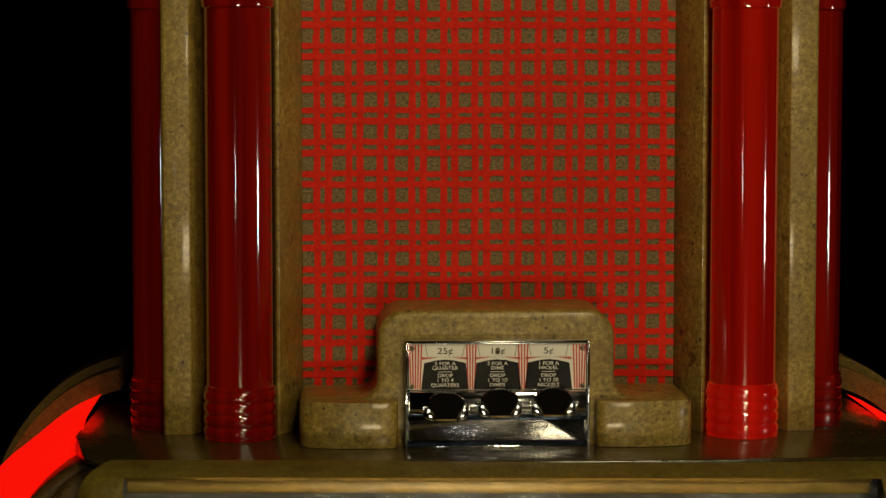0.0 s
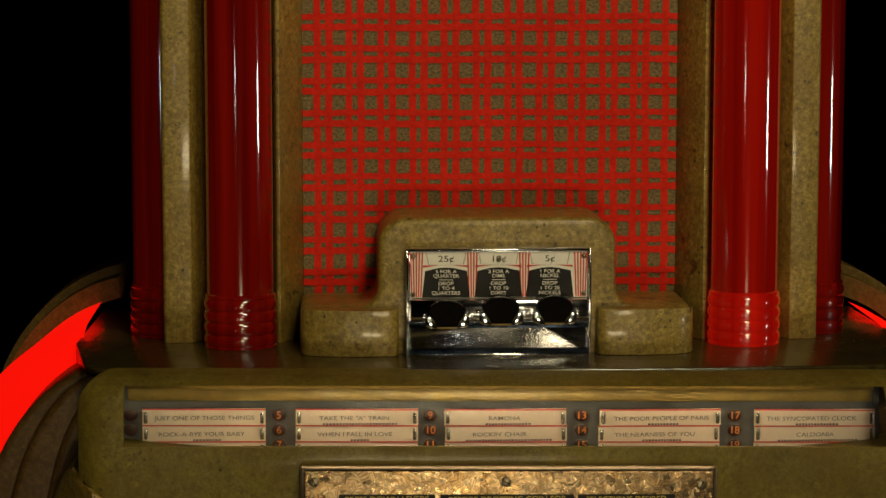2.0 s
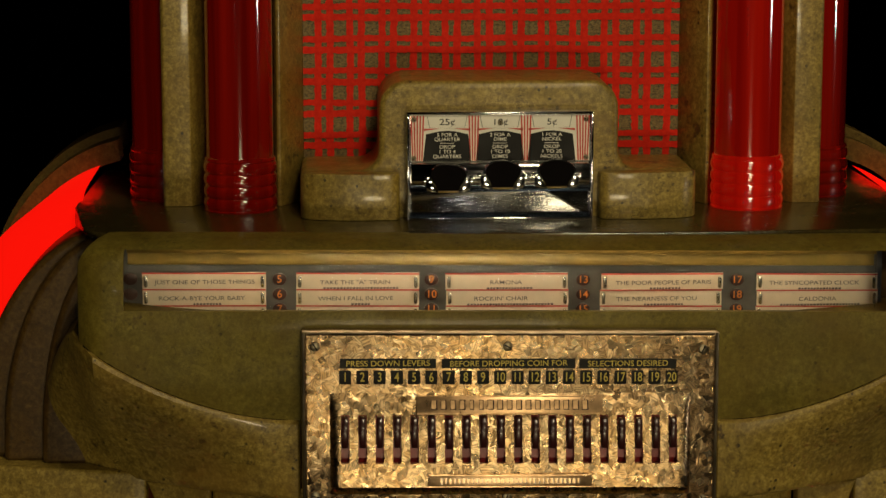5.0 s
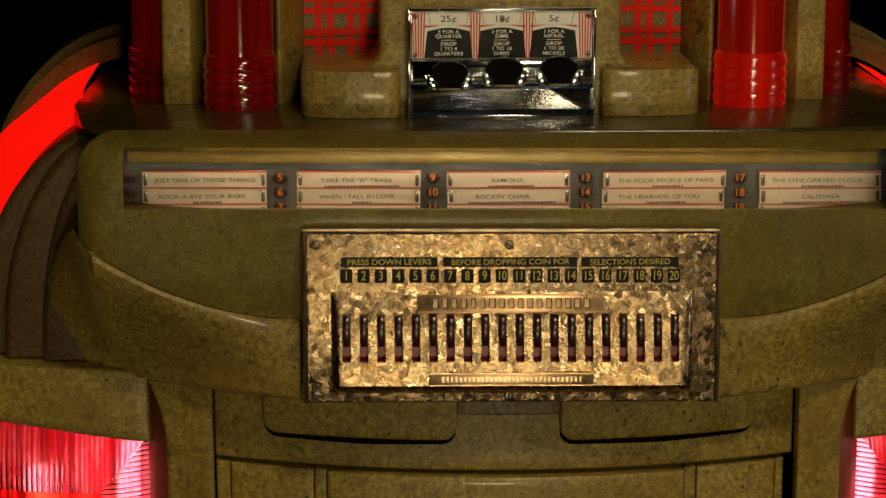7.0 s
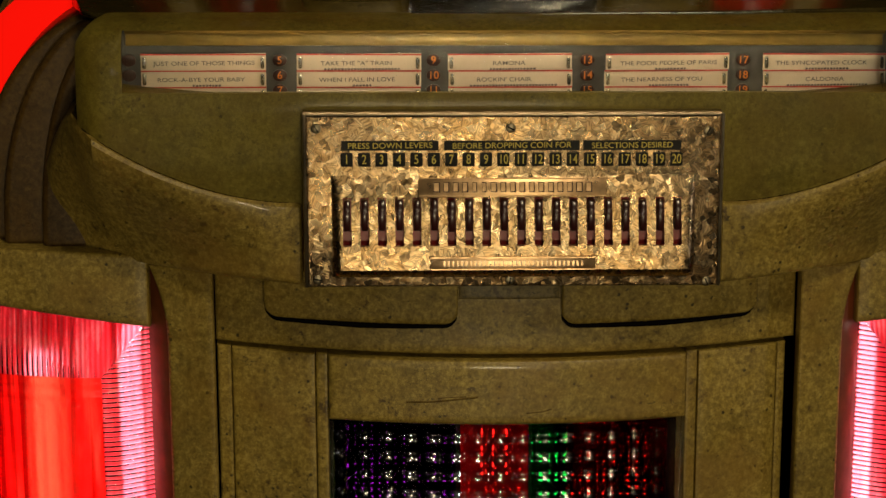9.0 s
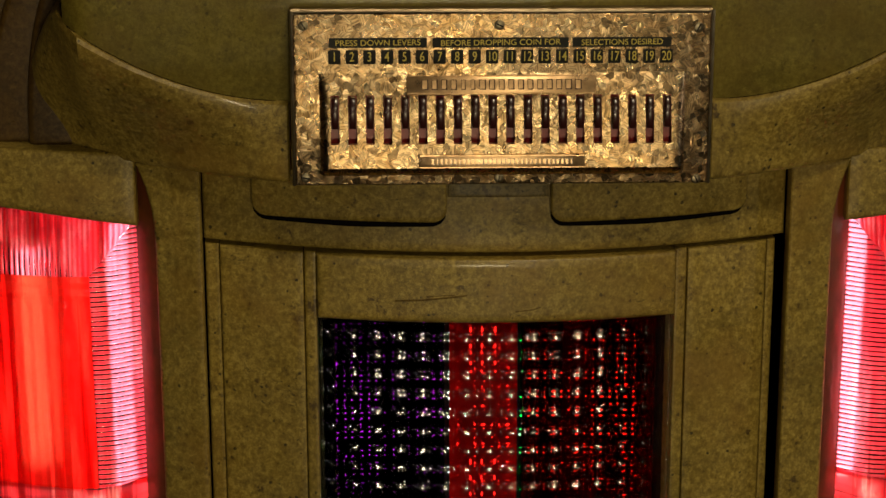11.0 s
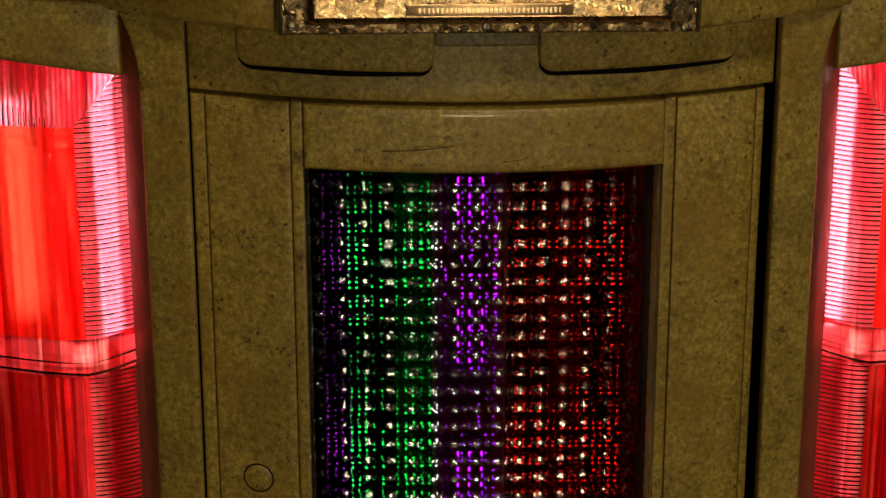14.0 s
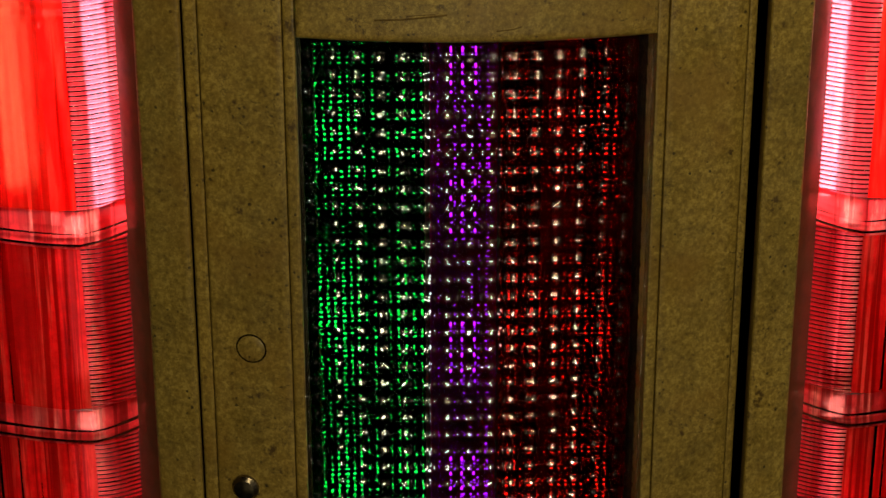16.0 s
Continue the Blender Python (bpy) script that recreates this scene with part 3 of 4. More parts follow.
# ---------------------------------------------------------------- shelf and hood


def pierced(us, vs, point, skip, depth):
    """A plate over the grid lines us x vs with openings where skip(u, v) holds."""
    bm = bmesh.new()
    grid = [[bm.verts.new(point(u, v)) for u in us] for v in vs]
    back = [[bm.verts.new(q.co + Vector((0, depth, 0))) for q in row] for row in grid]
    solid = {(j, i) for j in range(len(vs) - 1) for i in range(len(us) - 1) if not skip((us[i] + us[i + 1]) / 2, (vs[j] + vs[j + 1]) / 2)}
    for j, i in solid:
        a, b, c, d = (j, i), (j, i + 1), (j + 1, i + 1), (j + 1, i)
        bm.faces.new([grid[p][q] for p, q in (a, b, c, d)])
        bm.faces.new([back[p][q] for p, q in (d, c, b, a)])
        for (nj, ni), p, q in (((j - 1, i), a, b), ((j, i + 1), b, c), ((j + 1, i), c, d), ((j, i - 1), d, a)):
            if (nj, ni) not in solid:
                bm.faces.new((grid[q[0]][q[1]], grid[p[0]][p[1]], back[p[0]][p[1]], back[q[0]][q[1]]))
    bmesh.ops.delete(bm, geom=[v for v in bm.verts if not v.link_faces], context="VERTS")
    bmesh.ops.recalc_face_normals(bm, faces=bm.faces)
    return bm


def tube(path, r, n=10):
    bm = bmesh.new()
    rings = []
    for i, p in enumerate(path):
        a, b = Vector(path[max(i - 1, 0)]), Vector(path[min(i + 1, len(path) - 1)])
        t = (b - a).normalized()
        side = t.cross(Vector((0, 0, 1))).normalized()
        up = side.cross(t)
        rings.append([bm.verts.new(Vector(p) + r * (math.cos(2 * math.pi * k / n) * side + math.sin(2 * math.pi * k / n) * up)) for k in range(n)])
    for p, q in zip(rings, rings[1:]):
        for k in range(n):
            bm.faces.new((p[k], p[(k + 1) % n], q[(k + 1) % n], q[k]))
    bm.faces.new(rings[0][::-1])
    bm.faces.new(rings[-1])
    bmesh.ops.recalc_face_normals(bm, faces=bm.faces)
    return bm


def steps(a, b, n):
    return [a + (b - a) * i / n for i in range(n + 1)]


UPPER = set(jukebox.children_recursive)


def shelf():
    pts = [(-0.283, 1.648), (-0.292, 1.66), (-0.3105, 1.7648), (-0.3042, 2.17), (0.3042, 2.17), (0.3105, 1.7648), (0.292, 1.66), (0.283, 1.648), (0.27, 1.640), (0.15, 1.632), (-0.15, 1.632), (-0.27, 1.640)]
    UPPER.add(part("shelf", prism(pts, "z", SHELF - 0.0045, SHELF, 0.0018, 3), SHELF_OLIVE, jukebox, "glossy olive shelf"))
    rim = [(-0.2935, 1.684), (-0.3105, 1.7648), (-0.3042, 2.17), (0.3042, 2.17), (0.3105, 1.7648), (0.2935, 1.684)]
    UPPER.add(part("shelf_rim", prism(rim, "z", SHELF - 0.034, SHELF - 0.0045, 0.002), SHELF_OLIVE, jukebox))


shelf()


def apron_front(x, z=0):
    return 1.565 + 1.25 * x * x


def seam(x):
    a = max(abs(x) - 0.147, 0.0)
    return 0.9055 + 0.058 * (a / 0.15) ** 1.9


HOOD_CURVE = ((0.86, 1.602), (0.90, 1.596), (0.93, 1.590), (0.97, 1.5875), (1.005, 1.5905), (1.013, 1.5940), (1.019, 1.5995), (1.0235, 1.608), (1.0265, 1.619), (1.0282, 1.634))


def hood_y(z):
    zs, ys = zip(*HOOD_CURVE)
    return float(np.interp(z, zs, ys))


def hood():
    ends = [-0.2915, -0.2911, -0.290, -0.2875, -0.284, -0.279, -0.273, -0.2665]
    us = ends + steps(-0.2600, -0.143, 14) + steps(-0.13, 0.13, 10) + steps(0.143, 0.2600, 14) + [-e for e in ends[::-1]]
    vs = [0, 0.02, 0.06] + steps(0.12, 1.0, 8) + steps(1.12, 2.0, 4) + [2.2, 2.4, 2.55, 2.7, 2.8, 2.88, 2.95, 3.0]

    def point(u, v):
        a = abs(u)
        top = SHELF - 0.0006 - (0.022 - math.sqrt(max(0.022 ** 2 - max(a - 0.2700, 0) ** 2, 0)))
        bottom = seam(u) if a > 0.141 else 0.86
        if v <= 1:
            z = bottom + (0.9822 - bottom) * v
        elif v <= 2:
            z = 0.9822 + (1.0105 - 0.9822) * (v - 1) if a > 0.2605 else 0.9822 + (1.0215 - 0.9822) * (v - 1)
        else:
            start = 1.0105 if a > 0.2605 else 1.0215
            z = start + (top - start) * (v - 2)
        y = hood_y(z) + 0.012 * max((a - 0.266) / 0.0255, 0) ** 3
        return (u, y, z)

    part("hood_face", pierced(us, vs, point, lambda u, v: abs(u) < 0.2600 and 1 < v < 2, 0.005), OLIVE, jukebox, "olive hood face around the title window")
    for side in ([u for u in us[2:-2] if u < -0.139], [u for u in us[2:-2] if u > 0.139]):
        part("hood_skirt", pierced(side, steps(0.03, 0.8, 6), lambda u, v: (u, point(u, v)[1] + 0.0175, point(u, v)[2]), lambda u, v: False, 0.09), OLIVE, jukebox)
    for s in (-1, 1):
        # a dark tube puts in the shade line along the seam
        line = [(s * a, hood_y(seam(a)) + 0.0006 + (0.012 * max((a - 0.266) / 0.0255, 0) ** 3), seam(a) - 0.0003) for a in steps(0.145, 0.288, 30)]
        part("seam_gap", tube(line, 0.0008, 6), GAP_SHADE, jukebox)
    part("title_lamp", box(-0.22, 0.22, 1.6185, 1.6265, 1.0232, 1.0238), glow("title_lamp", (1.0, 0.74, 0.46), 9.0), jukebox, "lamp strip over the title cards")
    part("gilt_step", box(-0.262, 0.262, 1.6425, 1.655, 1.0122, 1.0245, 0.0008), BRASSY, jukebox)
    part("gilt_step", box(-0.262, 0.262, 1.6500, 1.660, 1.0028, 1.0119, 0.0008), BRASSY, jukebox)
    for s in (-1, 1):
        side = [0.1425, 0.1428, 0.1440] + steps(0.148, 0.290, 16) + [0.297, 0.303, 0.309, 0.315, 0.320, 0.325, 0.329, 0.3315, 0.3325]

        def edge(u):
            return seam(u) if u <= 0.297 else 0.9635 - 0.078 * ((u - 0.297) / 0.0355) ** 1.5

        def low(u):
            return 0.8485 + 0.012 * max((u - 0.322) / 0.0105, 0) ** 3

        lines = [0, 0.012, 0.045, 0.10] + steps(0.2, 0.8, 5) + [0.90, 0.955, 0.988, 1.0]

        def skin(u, v):
            a = u
            z = low(a) + (edge(a) - low(a)) * v
            lip = 0.005
            y = apron_front(a) - 0.0025
            rise = v * v * (3 - 2 * v) * min((0.3325 - a) / 0.05, 1)
            y += (min(hood_y(edge(a)) - 0.0035, y) - y) * rise
            for gap in (edge(a) - z, z - low(a), (a - 0.1425) * 1.5, 0.3325 - a):
                if gap < lip:
                    y += lip - math.sqrt(max(lip * lip - (lip - gap) ** 2, 0))
            return (s * a, y, z)

        part("apron", pierced(side, lines, skin, lambda u, v: False, 0.05), TAN, jukebox, "scuffed tan apron")


hood()


def title_rack():
    board = part("title_board", box(-0.270, 0.270, 1.6610, 1.6640, 0.955, 1.012), GREY_BOARD, jukebox, "grey title board behind glass")
    y = 1.6605
    centres = (-0.2097, -0.1021, 0.0034, 0.1127, 0.2234)
    texts = (("JUST ONE OF THOSE THINGS", "ROCK-A-BYE YOUR BABY", ""), ("TAKE THE \"A\" TRAIN", "WHEN I FALL IN LOVE", "TOO YOUNG"),
             ("RAMONA", "ROCKIN' CHAIR", "IN THE MOOD"), ("THE POOR PEOPLE OF PARIS", "THE NEARNESS OF YOU", "I CAN'T GET STARTED"),
             ("THE SYNCOPATED CLOCK", "CALDONIA", "SERENATA"))
    names = ((0, 9, 0), (24, 6, 0), (15, 28, 0), (10, 13, 0), (14, 26, 0))
    rnd = random.Random(11)
    for k, cx in enumerate(centres):
        for r in range(3):
            top = 0.9957 - 0.0117 * r
            tip = rnd.uniform(-0.25, 0.25)
            card = part("title_card", box(-0.0432, 0.0432, -0.0004, 0.0004, -0.0117, 0.0), PAPER, board, "", False)
            card.matrix_basis = pose(cx + rnd.uniform(-0.0006, 0.0006), y - 0.0004 - 0.0006 * (2 - r), top, 0, tip, 0)
            part("red_rule", box(-0.0432, 0.0432, -0.0010, -0.0005, -0.0010, 0.0), RED_INK, card, "", False)
            text = texts[k][r]
            if text:
                write(text, 0.0030, DARK_INK, card, rnd.uniform(-0.006, 0.001), -0.00055, -0.0068, 1.28)
            if names[k][r]:
                bars([rnd.choice((0.0013, 0.0016, 0.0017)) for _ in range(names[k][r])], 0.0013, 0.0007, DARK_INK, card, 0.002, -0.0006, -0.0108)
            for s in (-1, 1):
                part("clip", prism(rounded_rect(s * 0.0408 - 0.0013, s * 0.0408 + 0.0013, -0.0105, -0.0022, 0.0012), "y", -0.0016, -0.0006, 0.0003), CLIP, card)
    marks = ((-0.2612, ("", "", "")), (-0.1570, ("5", "6", "7")), (-0.0502, ("9", "10", "11")), (0.0571, ("13", "14", "15")), (0.1664, ("17", "18", "19")))
    for x, digits in marks:
        for r in range(3):
            z = 0.9908 - 0.0106 * r
            badge = part("number_badge", prism(arc(x, z, 0.0050, 0, 345, 23, 0.0043), "y", y, y - 0.0012, 0.0003), BADGE, board)
            if digits[r]:
                write(digits[r], 0.0055, ORANGE_INK, badge, x, y - 0.0014, z, 1.0)
    glass = Nodes("title_glass")
    glass.set(Base_Color=(1, 1, 1), Roughness=0.02, Transmission_Weight=1.0, IOR=1.05)
    pane = part("title_glass", box(-0.262, 0.262, 1.6440, 1.6455, 0.966, 1.0118), glass.mat, jukebox, "clear glass strip", False)
    pane.visible_shadow = False


title_rack()


def selector_panel():
    fx = 0.1408
    y = 1.5765
    body = part("selector_panel", prism(rounded_rect(-fx, fx, 0.8512, 0.9712, 0.002), "y", y, 1.62, 0.0008), STEEL, jukebox, "gilt engine-turned selector panel with twenty levers")
    part("field", prism(rounded_rect(-0.1383, 0.1383, 0.8522, 0.9688, 0.002), "y", y - 0.0004, y - 0.0022, 0.0008), GILT, body)
    for b in (box(-fx, -0.1385, y - 0.0030, y - 0.0004, 0.8512, 0.9712, 0.0012), box(0.1385, fx, y - 0.0030, y - 0.0004, 0.8512, 0.9712, 0.0012),
              box(-0.1383, 0.1383, y - 0.0030, y - 0.0004, 0.9690, 0.9712, 0.0012)):
        part("rim", b, STEEL, body)
    f = y - 0.0022
    for a, b, text in ((-0.1150, -0.0503, "PRESS DOWN LEVERS"), (-0.0466, 0.0436, "BEFORE DROPPING COIN FOR"), (0.0462, 0.1120, "SELECTIONS DESIRED")):
        plate = part("text_strip", box(a, b, f - 0.0006, f + 0.0002, 0.9462, 0.9528), BLACK, body)
        write(text, 0.0040, YELLOW_INK, plate, (a + b) / 2, f - 0.0008, 0.9494, (b - a) * 0.965 / max(len(text) * 0.00345, 0.01))
    for i in range(20):
        x = -0.1115 + 0.01160 * i
        tag = part("number_plate", prism(rounded_rect(x - 0.0041, x + 0.0041, 0.9352, 0.9446, 0.0008), "y", f + 0.0002, f - 0.0008, 0.0002), BLACK, body)
        write(str(i + 1), 0.0066, YELLOW_INK, tag, x, f - 0.0010, 0.9399, 0.72)
    # raised lever block
    slots = [(-0.1117 + 0.01163 * i - 0.0029, -0.1117 + 0.01163 * i + 0.0029) for i in range(20)]
    us = [-0.1220, -0.1217, -0.1209, -0.1197, -0.1182, -0.1164] + [e for s in slots for e in s] + [0.1164, 0.1182, 0.1197, 0.1209, 0.1217, 0.1220]
    zs = [0.8590, 0.8592, 0.8600, 0.8612, 0.8635, 0.867, 0.875, 0.8832, 0.891, 0.899, 0.907, 0.9150, 0.920, 0.925, 0.9275, 0.929]

    def front(u, z):
        t = max((z - 0.859) / 0.070, 0.0)
        bulge = 0.0135 * min(1.0, (t / 0.10) ** 0.5 if t < 0.10 else 1.0) * max(1 - min(t, 1.0) ** 2.2, 0.0)
        gap = 0.122 - abs(u)
        if gap < 0.006:
            bulge *= math.sqrt(max(1 - ((0.006 - gap) / 0.006) ** 2, 0))
        return (u, f - bulge, z)

    def in_slot(u, z):
        return 0.8832 < z < 0.9150 and any(a < u < b for a, b in slots)

    block = part("lever_block", pierced(us, zs, front, in_slot, 0.004), GILT, body)
    part("slot_bed", box(-0.116, 0.1137, f - 0.0016, f - 0.0006, 0.881, 0.917), LEVER_BED, body, "", False)
    # levers: dark curved keys
    side = [(0.0, 0.0155), (-0.0050, 0.0150), (-0.0078, 0.0105), (-0.0086, 0.004), (-0.0080, -0.002), (-0.0066, -0.0055), (0.0, -0.0060)]
    bm = prism(side, "x", -0.0021, 0.0021, 0.0007)
    me = bpy.data.meshes.new("lever")
    bm.to_mesh(me)
    bm.free()
    me.materials.append(LEVER)
    me.shade_smooth()
    me.set_sharp_from_angle(angle=radians(32))
    rnd = random.Random(5)
    for a, b in slots:
        share("lever", me, body, pose((a + b) / 2, f - 0.0054, 0.8990 + rnd.uniform(-0.0006, 0.0006)))
    for x0, x1, z0, z1, n, h in ((-0.0640, 0.0618, 0.9150, 0.9278, 17, 0.0068), (-0.0566, 0.0542, 0.8672, 0.8764, 32, 0.0040)):
        zc = (z0 + z1) / 2
        yy = front(0, zc)[1]
        plate = part("nameplate", box(x0, x1, -0.0014, 0.004, -(z1 - z0) / 2, (z1 - z0) / 2, 0.0004), NAMEPLATE, body, "copper nameplate with raised lettering")
        slope = -22 if zc > 0.9 else -3
        plate.matrix_basis = pose(0, yy, zc, slope)
        for za in (-(z1 - z0) / 2 + 0.0006, (z1 - z0) / 2 - 0.0006):
            part("border", box(x0 + 0.0006, x1 - 0.0006, -0.0019, -0.0012, za - 0.0003, za + 0.0003), NAMEPLATE, plate)
        widths = [(x1 - x0) * 0.86 / n * rnd.choice((0.62, 0.7, 0.45)) for _ in range(n)]
        step = (x1 - x0) * 0.86 / n
        at = (x0 + x1) / 2 - step * n / 2
        for i, w in enumerate(widths):
            cx = at + step * (i + 0.5)
            bars([w], h, 0, LEVER, plate, cx + 0.0002, -0.0014, -0.0001)
            bars([w * 0.72], h * 0.84, 0, NAMEPLATE, plate, cx, -0.0017, 0)
    screws(body, 0.0034, f, ((-0.1316, 0.9610), (-0.0022, 0.9612), (0.1300, 0.9592), (-0.1320, 0.8572), (-0.0022, 0.8563), (0.1312, 0.8548)))


selector_panel()


def shoulder(s):
    """Stepped round shoulder at the hood's end, the red glowing plastic behind it and its tan arch."""
    def quarter(cx, cz, a, b, inner, floor):
        pts = [(inner, floor)] + [(cx + a * math.cos(radians(t)), cz + b * math.sin(radians(t))) for t in range(0, 91, 5)] + [(inner, cz + b)]
        pts = [p for p in pts if p[1] >= floor - 1e-6]
        pts.insert(1, (cx + a, floor))
        return [(s * x, z) for x, z in pts]

    for a, b, y0, m in ((0.058, 0.148, 1.672, DARK_BROWN), (0.086, 0.1555, 1.680, DARK_BROWN), (0.108, 0.1575, 1.692, DARK_BROWN)):
        part("shoulder_step", prism(quarter(0.27, 0.865, a, b, 0.262, 0.852), "y", y0 + 0.11, y0, 0.005, 4, 40), m, jukebox)

    # red plastic: an elliptic barrel that narrows to the front
    def skin(u, v):
        k = math.sin(min(v * 2, 1) * math.pi / 2)
        w = max(v - 0.5, 0) * 2
        a, b = 0.085 + 0.057 * k - 0.018 * w, 0.105 + 0.032 * k + 0.004 * w
        t = radians(-35) * (1 - u) + math.acos(0.037 / a) * u
        return (s * (0.27 + a * math.cos(t)), 1.738 + (0.142 + 0.06 * v) * v, 0.90 + b * math.sin(t))

    part("red_shoulder", sheet(40, 14, skin), SHOULDER_GLOW, jukebox, "glowing red plastic shoulder")
    for a0, b0, a1, b1, y0, y1 in ((0.133, 0.160, 0.120, 0.143, 1.925, 1.955), (0.138, 0.167, 0.122, 0.148, 1.957, 2.02)):
        outer = [(0.27 + a0 * math.cos(radians(t)), 0.90 + b0 * math.sin(radians(t))) for t in range(-40, 81, 5)]
        inner = [(0.27 + a1 * math.cos(radians(t)), 0.90 + b1 * math.sin(radians(t))) for t in range(-40, 81, 5)]
        bm = bmesh.new()
        loops = [[bm.verts.new((s * x, y, z)) for x, z in pts] for pts, y in ((outer, y0), (outer, y1), (inner, y1), (inner, y0))]
        for i in range(len(outer) - 1):
            for k in range(4):
                p, q = loops[k], loops[(k + 1) % 4]
                bm.faces.new((p[i], p[i + 1], q[i + 1], q[i]))
        bmesh.ops.recalc_face_normals(bm, faces=bm.faces)
        UPPER.add(part("side_arch", bm, BROWN, jukebox, "ribbed brown side arch"))


for s in (-1, 1):
    shoulder(s)

# ---------------------------------------------------------------- lower body


# half widths to the posts' outer edges and to the lenses' inner edges
POST_OUT = {-1: 0.2396, 1: 0.2416}
POST_IN = {-1: 0.2062, 1: 0.2082}
LENS_IN = {-1: 0.2535, 1: 0.2575}


def belt_front(x, z=0):
    return 1.6085 + 0.92 * x * x


def lower_body():
    part("core", box(-0.2, 0.2, 1.74, 2.15, 0.02, 0.99), BLACK, jukebox)
    part("plinth", box(-0.36, 0.36, 1.66, 2.15, 0.0, 0.12, 0.01), TAN, jukebox)
    part("belt", slab(-0.2058, 0.2076, 0.7917, 0.8475, belt_front, 0.05), TAN, jukebox)
    part("under_hood", box(-0.25, 0.25, 1.70, 1.78, 0.84, 0.97), BLACK, jukebox)
    # hand-worn tabs under the panel
    for x0, x1, z0 in ((-0.1705, -0.0360, 0.8160), (0.0358, 0.1765, 0.8162)):
        tab = part("tab", tab_mesh(x0, x1, z0), TAN, jukebox, "worn tan tab under the panel")
        # a dark strip puts in the shade under the tab's lower edge
        shade_strip = slab(x0 + 0.0005, x1 - 0.0005, z0 - 0.0066, z0 + 0.002, lambda x, z: belt_front(x) - 0.0012, 0.02, 60, 0.0008, lambda x: tab_low(x, x0, x1, z0) - 0.0066 + 0.0030 * abs((x - x0) / (x1 - x0) - 0.5), lambda x: tab_low(x, x0, x1, z0) + 0.002)
        part("undercut", shade_strip, GAP_SHADE, tab)
    part("speckled_patch", slab(-0.0350, 0.0345, 0.8335, 0.8500, lambda x, z: belt_front(x) - 0.004, 0.02, 10, 0.001), SPECKLED, jukebox)
    for s in (-1, 1):
        post = part("post", post_mesh(s), TAN, jukebox, "worn tan post with a flared head")
        # splayed glossy flank between the post and the lens
        x0, x1 = POST_OUT[s], LENS_IN[s]
        part("post_flank", prism([(s * (x0 - 0.0010), 1.6440), (s * (x1 + 0.0004), 1.6655), (s * (x1 + 0.0030), 1.6760), (s * (x1 + 0.0030), 1.700), (s * (x0 - 0.0010), 1.700)], "z", 0.12, 0.8470, 0.0008), FLANK_BROWN, post, "glossy dark brown flank")
        door_edge(s)
        cap_low = lambda x: 0.8010 + 0.10 * max(abs(x) - 0.2525, 0)
        a, b = sorted((s * 0.2520, s * 0.46))
        part("lens_cap", slab(a, b, 0.80, 0.8545, lambda x, z: 1.648 + 0.55 * max(abs(x) - 0.2525, 0) ** 1.5, 0.10, 24, 0.003, cap_low, lambda x: 0.8545), TAN, jukebox, "brown cap over the red lens")
        part("side_body", box(min(s * 0.2540, s * 0.46), max(s * 0.2540, s * 0.46), 1.79, 2.15, 0.12, 0.86), BLACK, jukebox)
    part("door_rail", slab(-0.1262, 0.1262, 0.7413, 0.7884, lambda x, z: belt_front(x) - 0.004, 0.03), TAN, jukebox, "top rail of the lower door")


def post_mesh(s):
    """An upright post whose outer edge flares out under the hood."""
    def point(u, z):
        wide = POST_OUT[s] + 0.0125 * max((z - 0.790) / 0.0575, 0) ** 2.2
        a = POST_IN[s] + (wide - POST_IN[s]) * u
        back = 0.0
        for gap in (a - POST_IN[s], wide - a, 0.8475 - z):
            if gap < 0.003:
                back = max(back, 0.003 - math.sqrt(max(0.003 ** 2 - (0.003 - gap) ** 2, 0)))
        return (s * a, 1.631 + 0.35 * (a - 0.2065) + back, z)

    us = [0, 0.01, 0.04, 0.09] + steps(0.18, 0.82, 4) + [0.91, 0.96, 0.99, 1]
    return pierced(us, steps(0.12, 0.78, 8) + steps(0.79, 0.843, 12) + [0.8455, 0.847, 0.8475], point, lambda u, v: False, 0.012)


def tab_low(x, x0, x1, z0):
    r = 0.010
    e = max(min(x - x0, x1 - x), 0)
    return z0 + (r - math.sqrt(max(r * r - (r - e) ** 2, 0)) if e < r else 0) + 0.0014 * max((x - x0) / (x1 - x0) - 0.6, 0)


def tab_mesh(x0, x1, z0):
    def low(x):
        return tab_low(x, x0, x1, z0)
    return slab(x0, x1, z0, 0.8520, lambda x, z: belt_front(x) - 0.0100 - 0.10 * (z - z0), 0.03, 60, 0.0022, low, lambda x: 0.8520)


def door_edge(s):
    a, b = sorted((s * 0.1355, s * 0.1945))
    part("door_stile", slab(a, b, 0.12, 0.7884, belt_front, 0.03, 12, 0.0018), TAN, jukebox, "tan door stile")
    a, b = sorted((s * 0.1950, s * (0.2052 if s < 0 else 0.2014)))
    part("door_edge", slab(a, b, 0.12, 0.7885, lambda x, z: belt_front(x) + 0.0015, 0.03, 6, 0.002), TAN, jukebox)
    a, b = sorted((s * 0.1266, s * 0.1350))
    part("door_molding", slab(a, b, 0.12, 0.7890, lambda x, z: belt_front(x) + 0.0012, 0.045, 6, 0.0018), TAN, jukebox)


lower_body()


